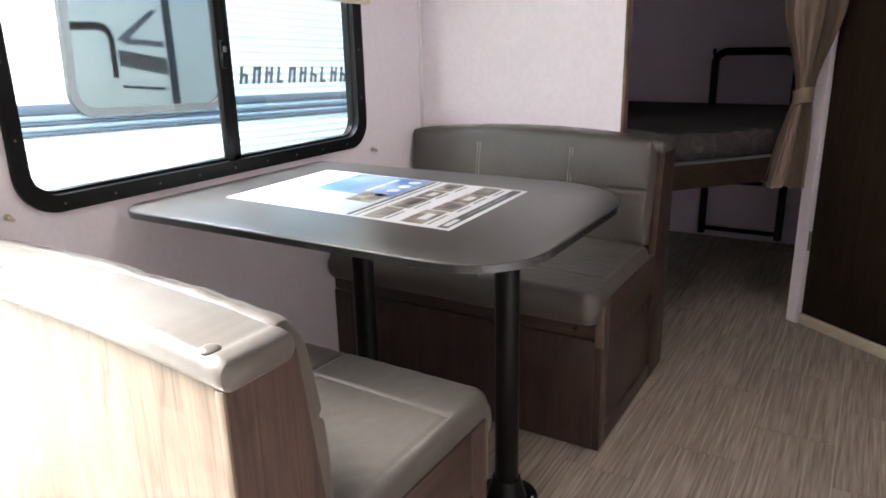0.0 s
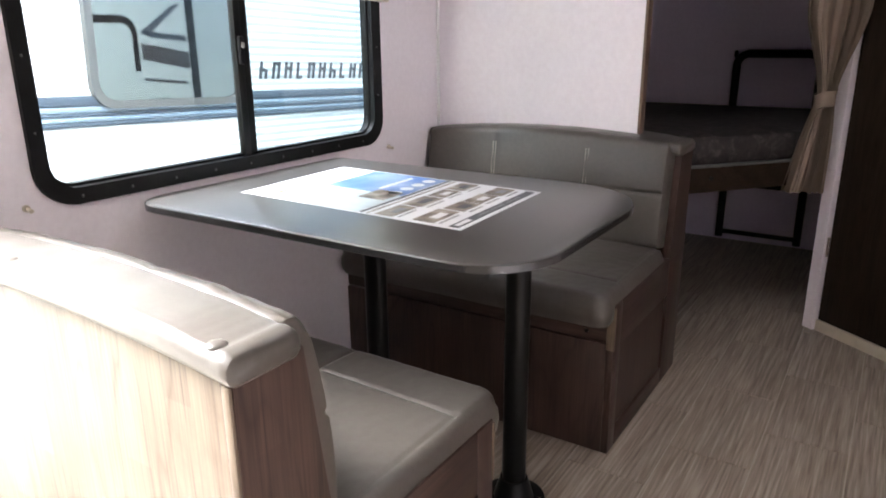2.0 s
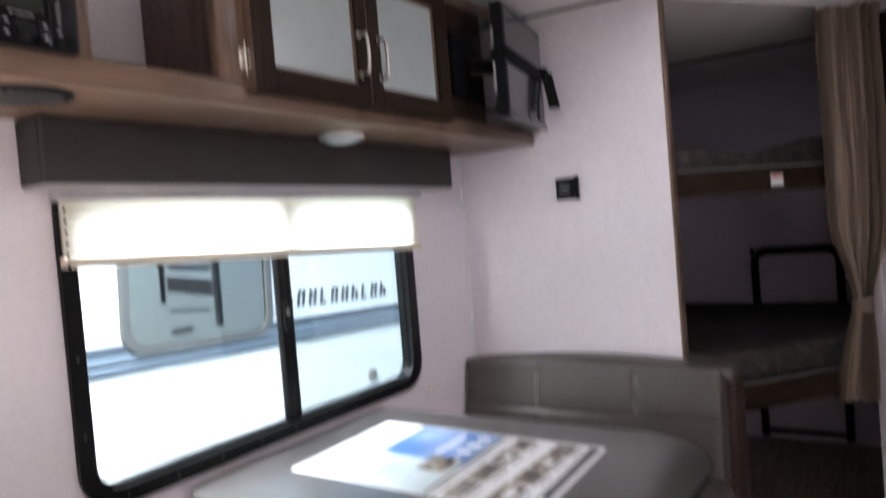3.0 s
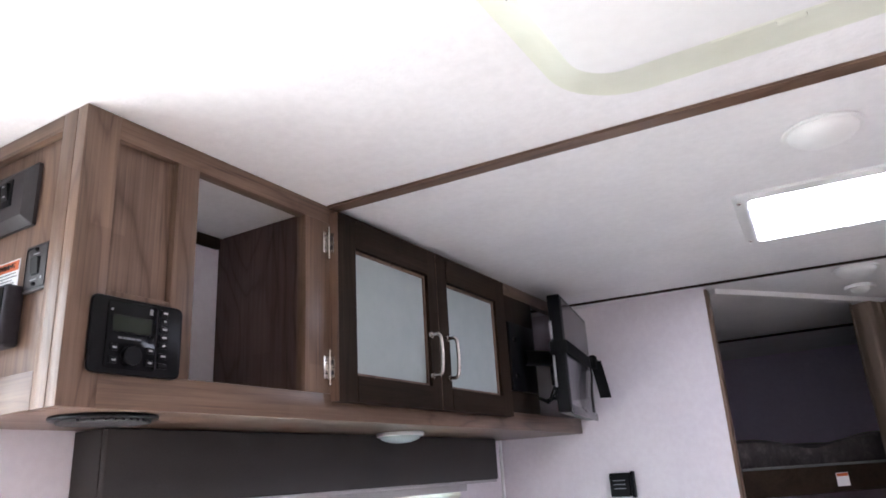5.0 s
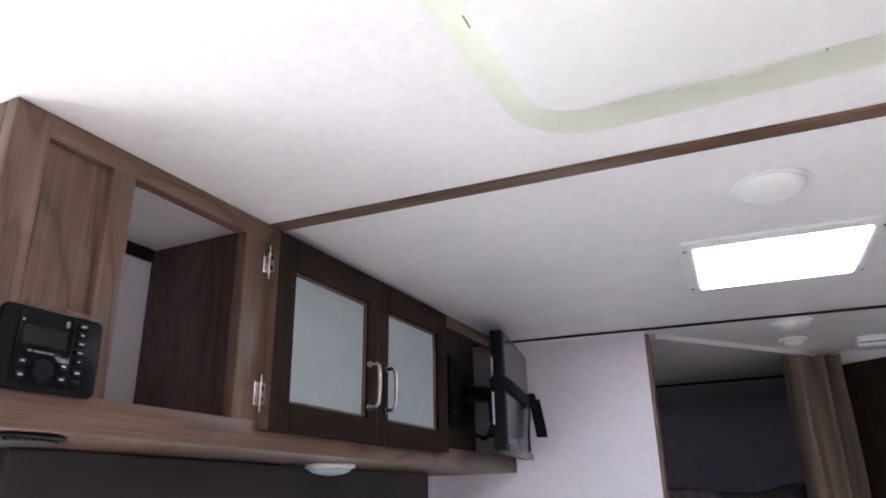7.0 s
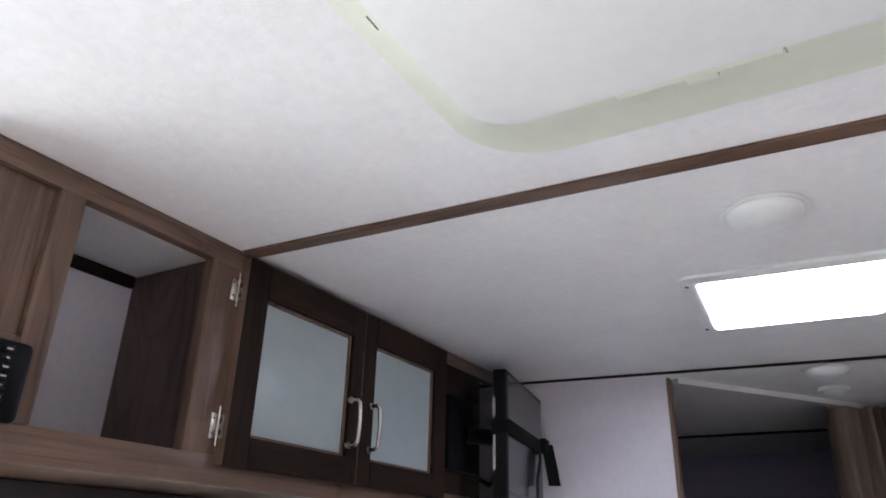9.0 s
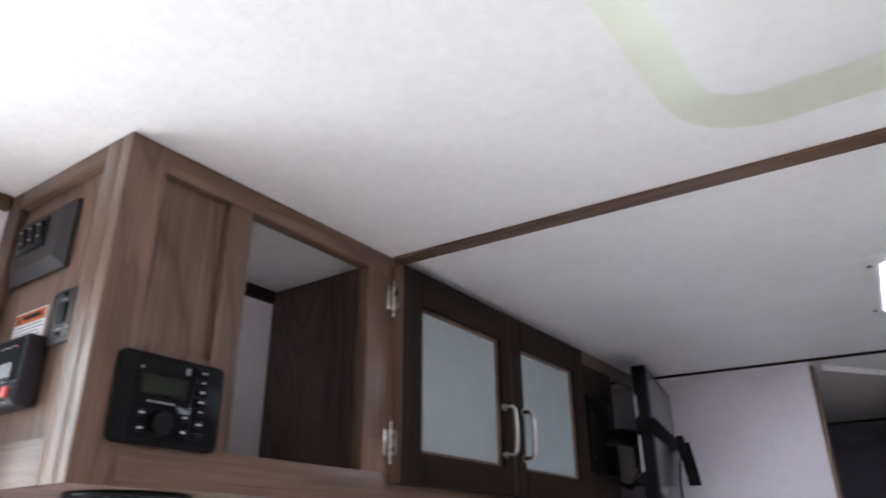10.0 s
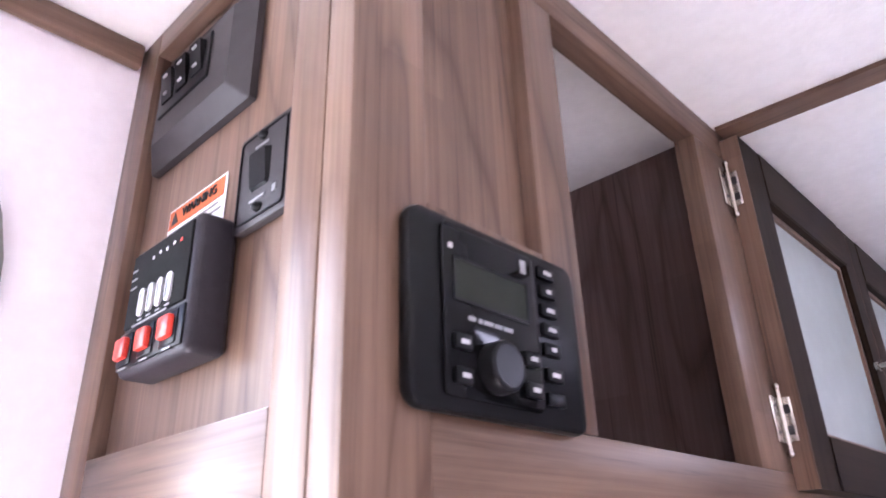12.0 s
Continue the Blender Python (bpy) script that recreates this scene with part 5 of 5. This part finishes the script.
part("pane", plate("x", rr(2.488, 0.822, 3.312, 1.72, 0.085, 8), NX + 0.008, NX + 0.014), TINTED, nw, "reflective tinted pane")
# decal of plain slanted strokes


def stroke(y, z, w, h, lean):
    return plate("x", [(y, z), (y + w, z), (y + w + lean, z + h), (y + lean, z + h)], NX + 0.003, NX + 0.006)


for i in range(10):
    y = 3.455 + i * 0.0965
    k = stroke(y, 0.915, 0.020, 0.095, 0.018)
    if i % 4 != 3:
        k = join(k, stroke(y + 0.040, 0.915, 0.020, 0.095 if i % 3 else 0.052, 0.018 if i % 3 else 0.010))
        k = join(k, stroke(y + 0.021 + (0.007, 0.014, 0.009)[i % 3], 0.915 + (0.040, 0.076, 0.050)[i % 3], 0.022, 0.018, 0.003))
    else:
        k = join(k, stroke(y + 0.021, 0.915, 0.030, 0.018, 0.003))
    part("decal_stroke", k, LETTER, nb, "slanted charcoal decal", smooth=False)
part("vent_cap", rod((NX, 4.20, 0.409), (NX + 0.02, 4.20, 0.409), 0.038, 24, bev=0.004), GREYFRAME, nb)
# it stands slightly down by the far end
nb.rotation_euler = (radians(-2.4), 0, 0)
nb.location.y -= 0.069

ex = thing("trailer_shell", (WX - 0.06, 1.4, -0.4), "white outer skin of this trailer with blue and black graphics", "trailer")
OX = WX - TH - 0.004
b = None
b = bx((OX - 0.006, SY, -0.35), (OX, 0.28, CZ + 0.05), bm=b)
b = bx((OX - 0.006, 0.28, 1.86), (OX, 0.975, CZ + 0.05), bm=b)
b = bx((OX - 0.006, 0.28, -0.35), (OX, 0.975, -0.03), bm=b)
b = bx((OX - 0.006, 0.975, -0.35), (OX, 1.388, CZ + 0.05), bm=b)
b = bx((OX - 0.006, 1.388, -0.35), (OX, 2.468, 0.80), bm=b)
b = bx((OX - 0.006, 1.388, 1.43), (OX, 2.468, CZ + 0.05), bm=b)
b = bx((OX - 0.006, 2.468, -0.35), (OX, NY + 0.05, CZ + 0.05), bm=b)
part("skin", b, SIDING, ex, smooth=False)
GX = OX - 0.006


def decal(pts, mat, nm="graphic"):
    part(nm, plate("x", pts, GX - 0.004, GX - 0.001), mat, ex, smooth=False)


band = [(3.42, 1.225)] + [(3.66 + 0.08 * math.sin(radians(a)), 1.145 + 0.08 * math.cos(radians(a))) for a in range(0, 91, 15)] + [(3.735, 0.90), (3.775, 0.90)] + [(3.66 + 0.12 * math.cos(radians(a)), 1.155 + 0.12 * math.sin(radians(a))) for a in range(0, 91, 15)] + [(3.42, 1.275)]
decal(band, BLACK)
decal([(3.80, 0.98), (4.19, 0.90), (4.19, 1.02), (3.80, 1.09)], LETTER)
decal([(3.80, 1.16), (4.10, 1.36), (4.16, 1.36), (3.86, 1.14)], BLUE)
decal([(3.86, 1.13), (4.18, 1.10), (4.18, 1.14), (3.86, 1.17)], BLUE)
decal([(3.80, 0.83), (4.15, 0.79), (4.15, 0.81), (3.80, 0.85)], LETTER)
decal([(4.20, 0.66), (4.27, 0.66), (4.27, 1.45), (4.20, 1.45)], LETTER)
decal([(3.80, 0.66), (3.98, 0.66), (3.98, 0.70), (3.80, 0.70)], LETTER)

# ---- floor tiles ----
fl = thing("floor", (0, 0, 0), "taupe streaked vinyl plank floor", "floor", kind="structure")
part("underlay", bx((WX - TH, SY - TH, -0.06), (EX + TH, NY + TH, -0.0025)), GROUT, fl, smooth=False)
TW, TL = 0.216, 0.428
tile_me = mesh_of(bx((0.0016, 0.0016, -0.004), (TW - 0.0016, TL - 0.0016, 0.0), 0.0008, 1), "plank", FLOOR)
for i in range(-5, 6):
    x = -0.105 + i * TW
    if x < WX - TW * 0.9 or x > EX:
        continue
    for j in range(-11, 6):
        y = 2.43 + j * TL + (TL / 2 if i % 2 else 0.0)
        if y + TL < SY or y > NY:
            continue
        o = new("plank", tile_me)
        o.parent = fl
        o.location = (x, y, 0)
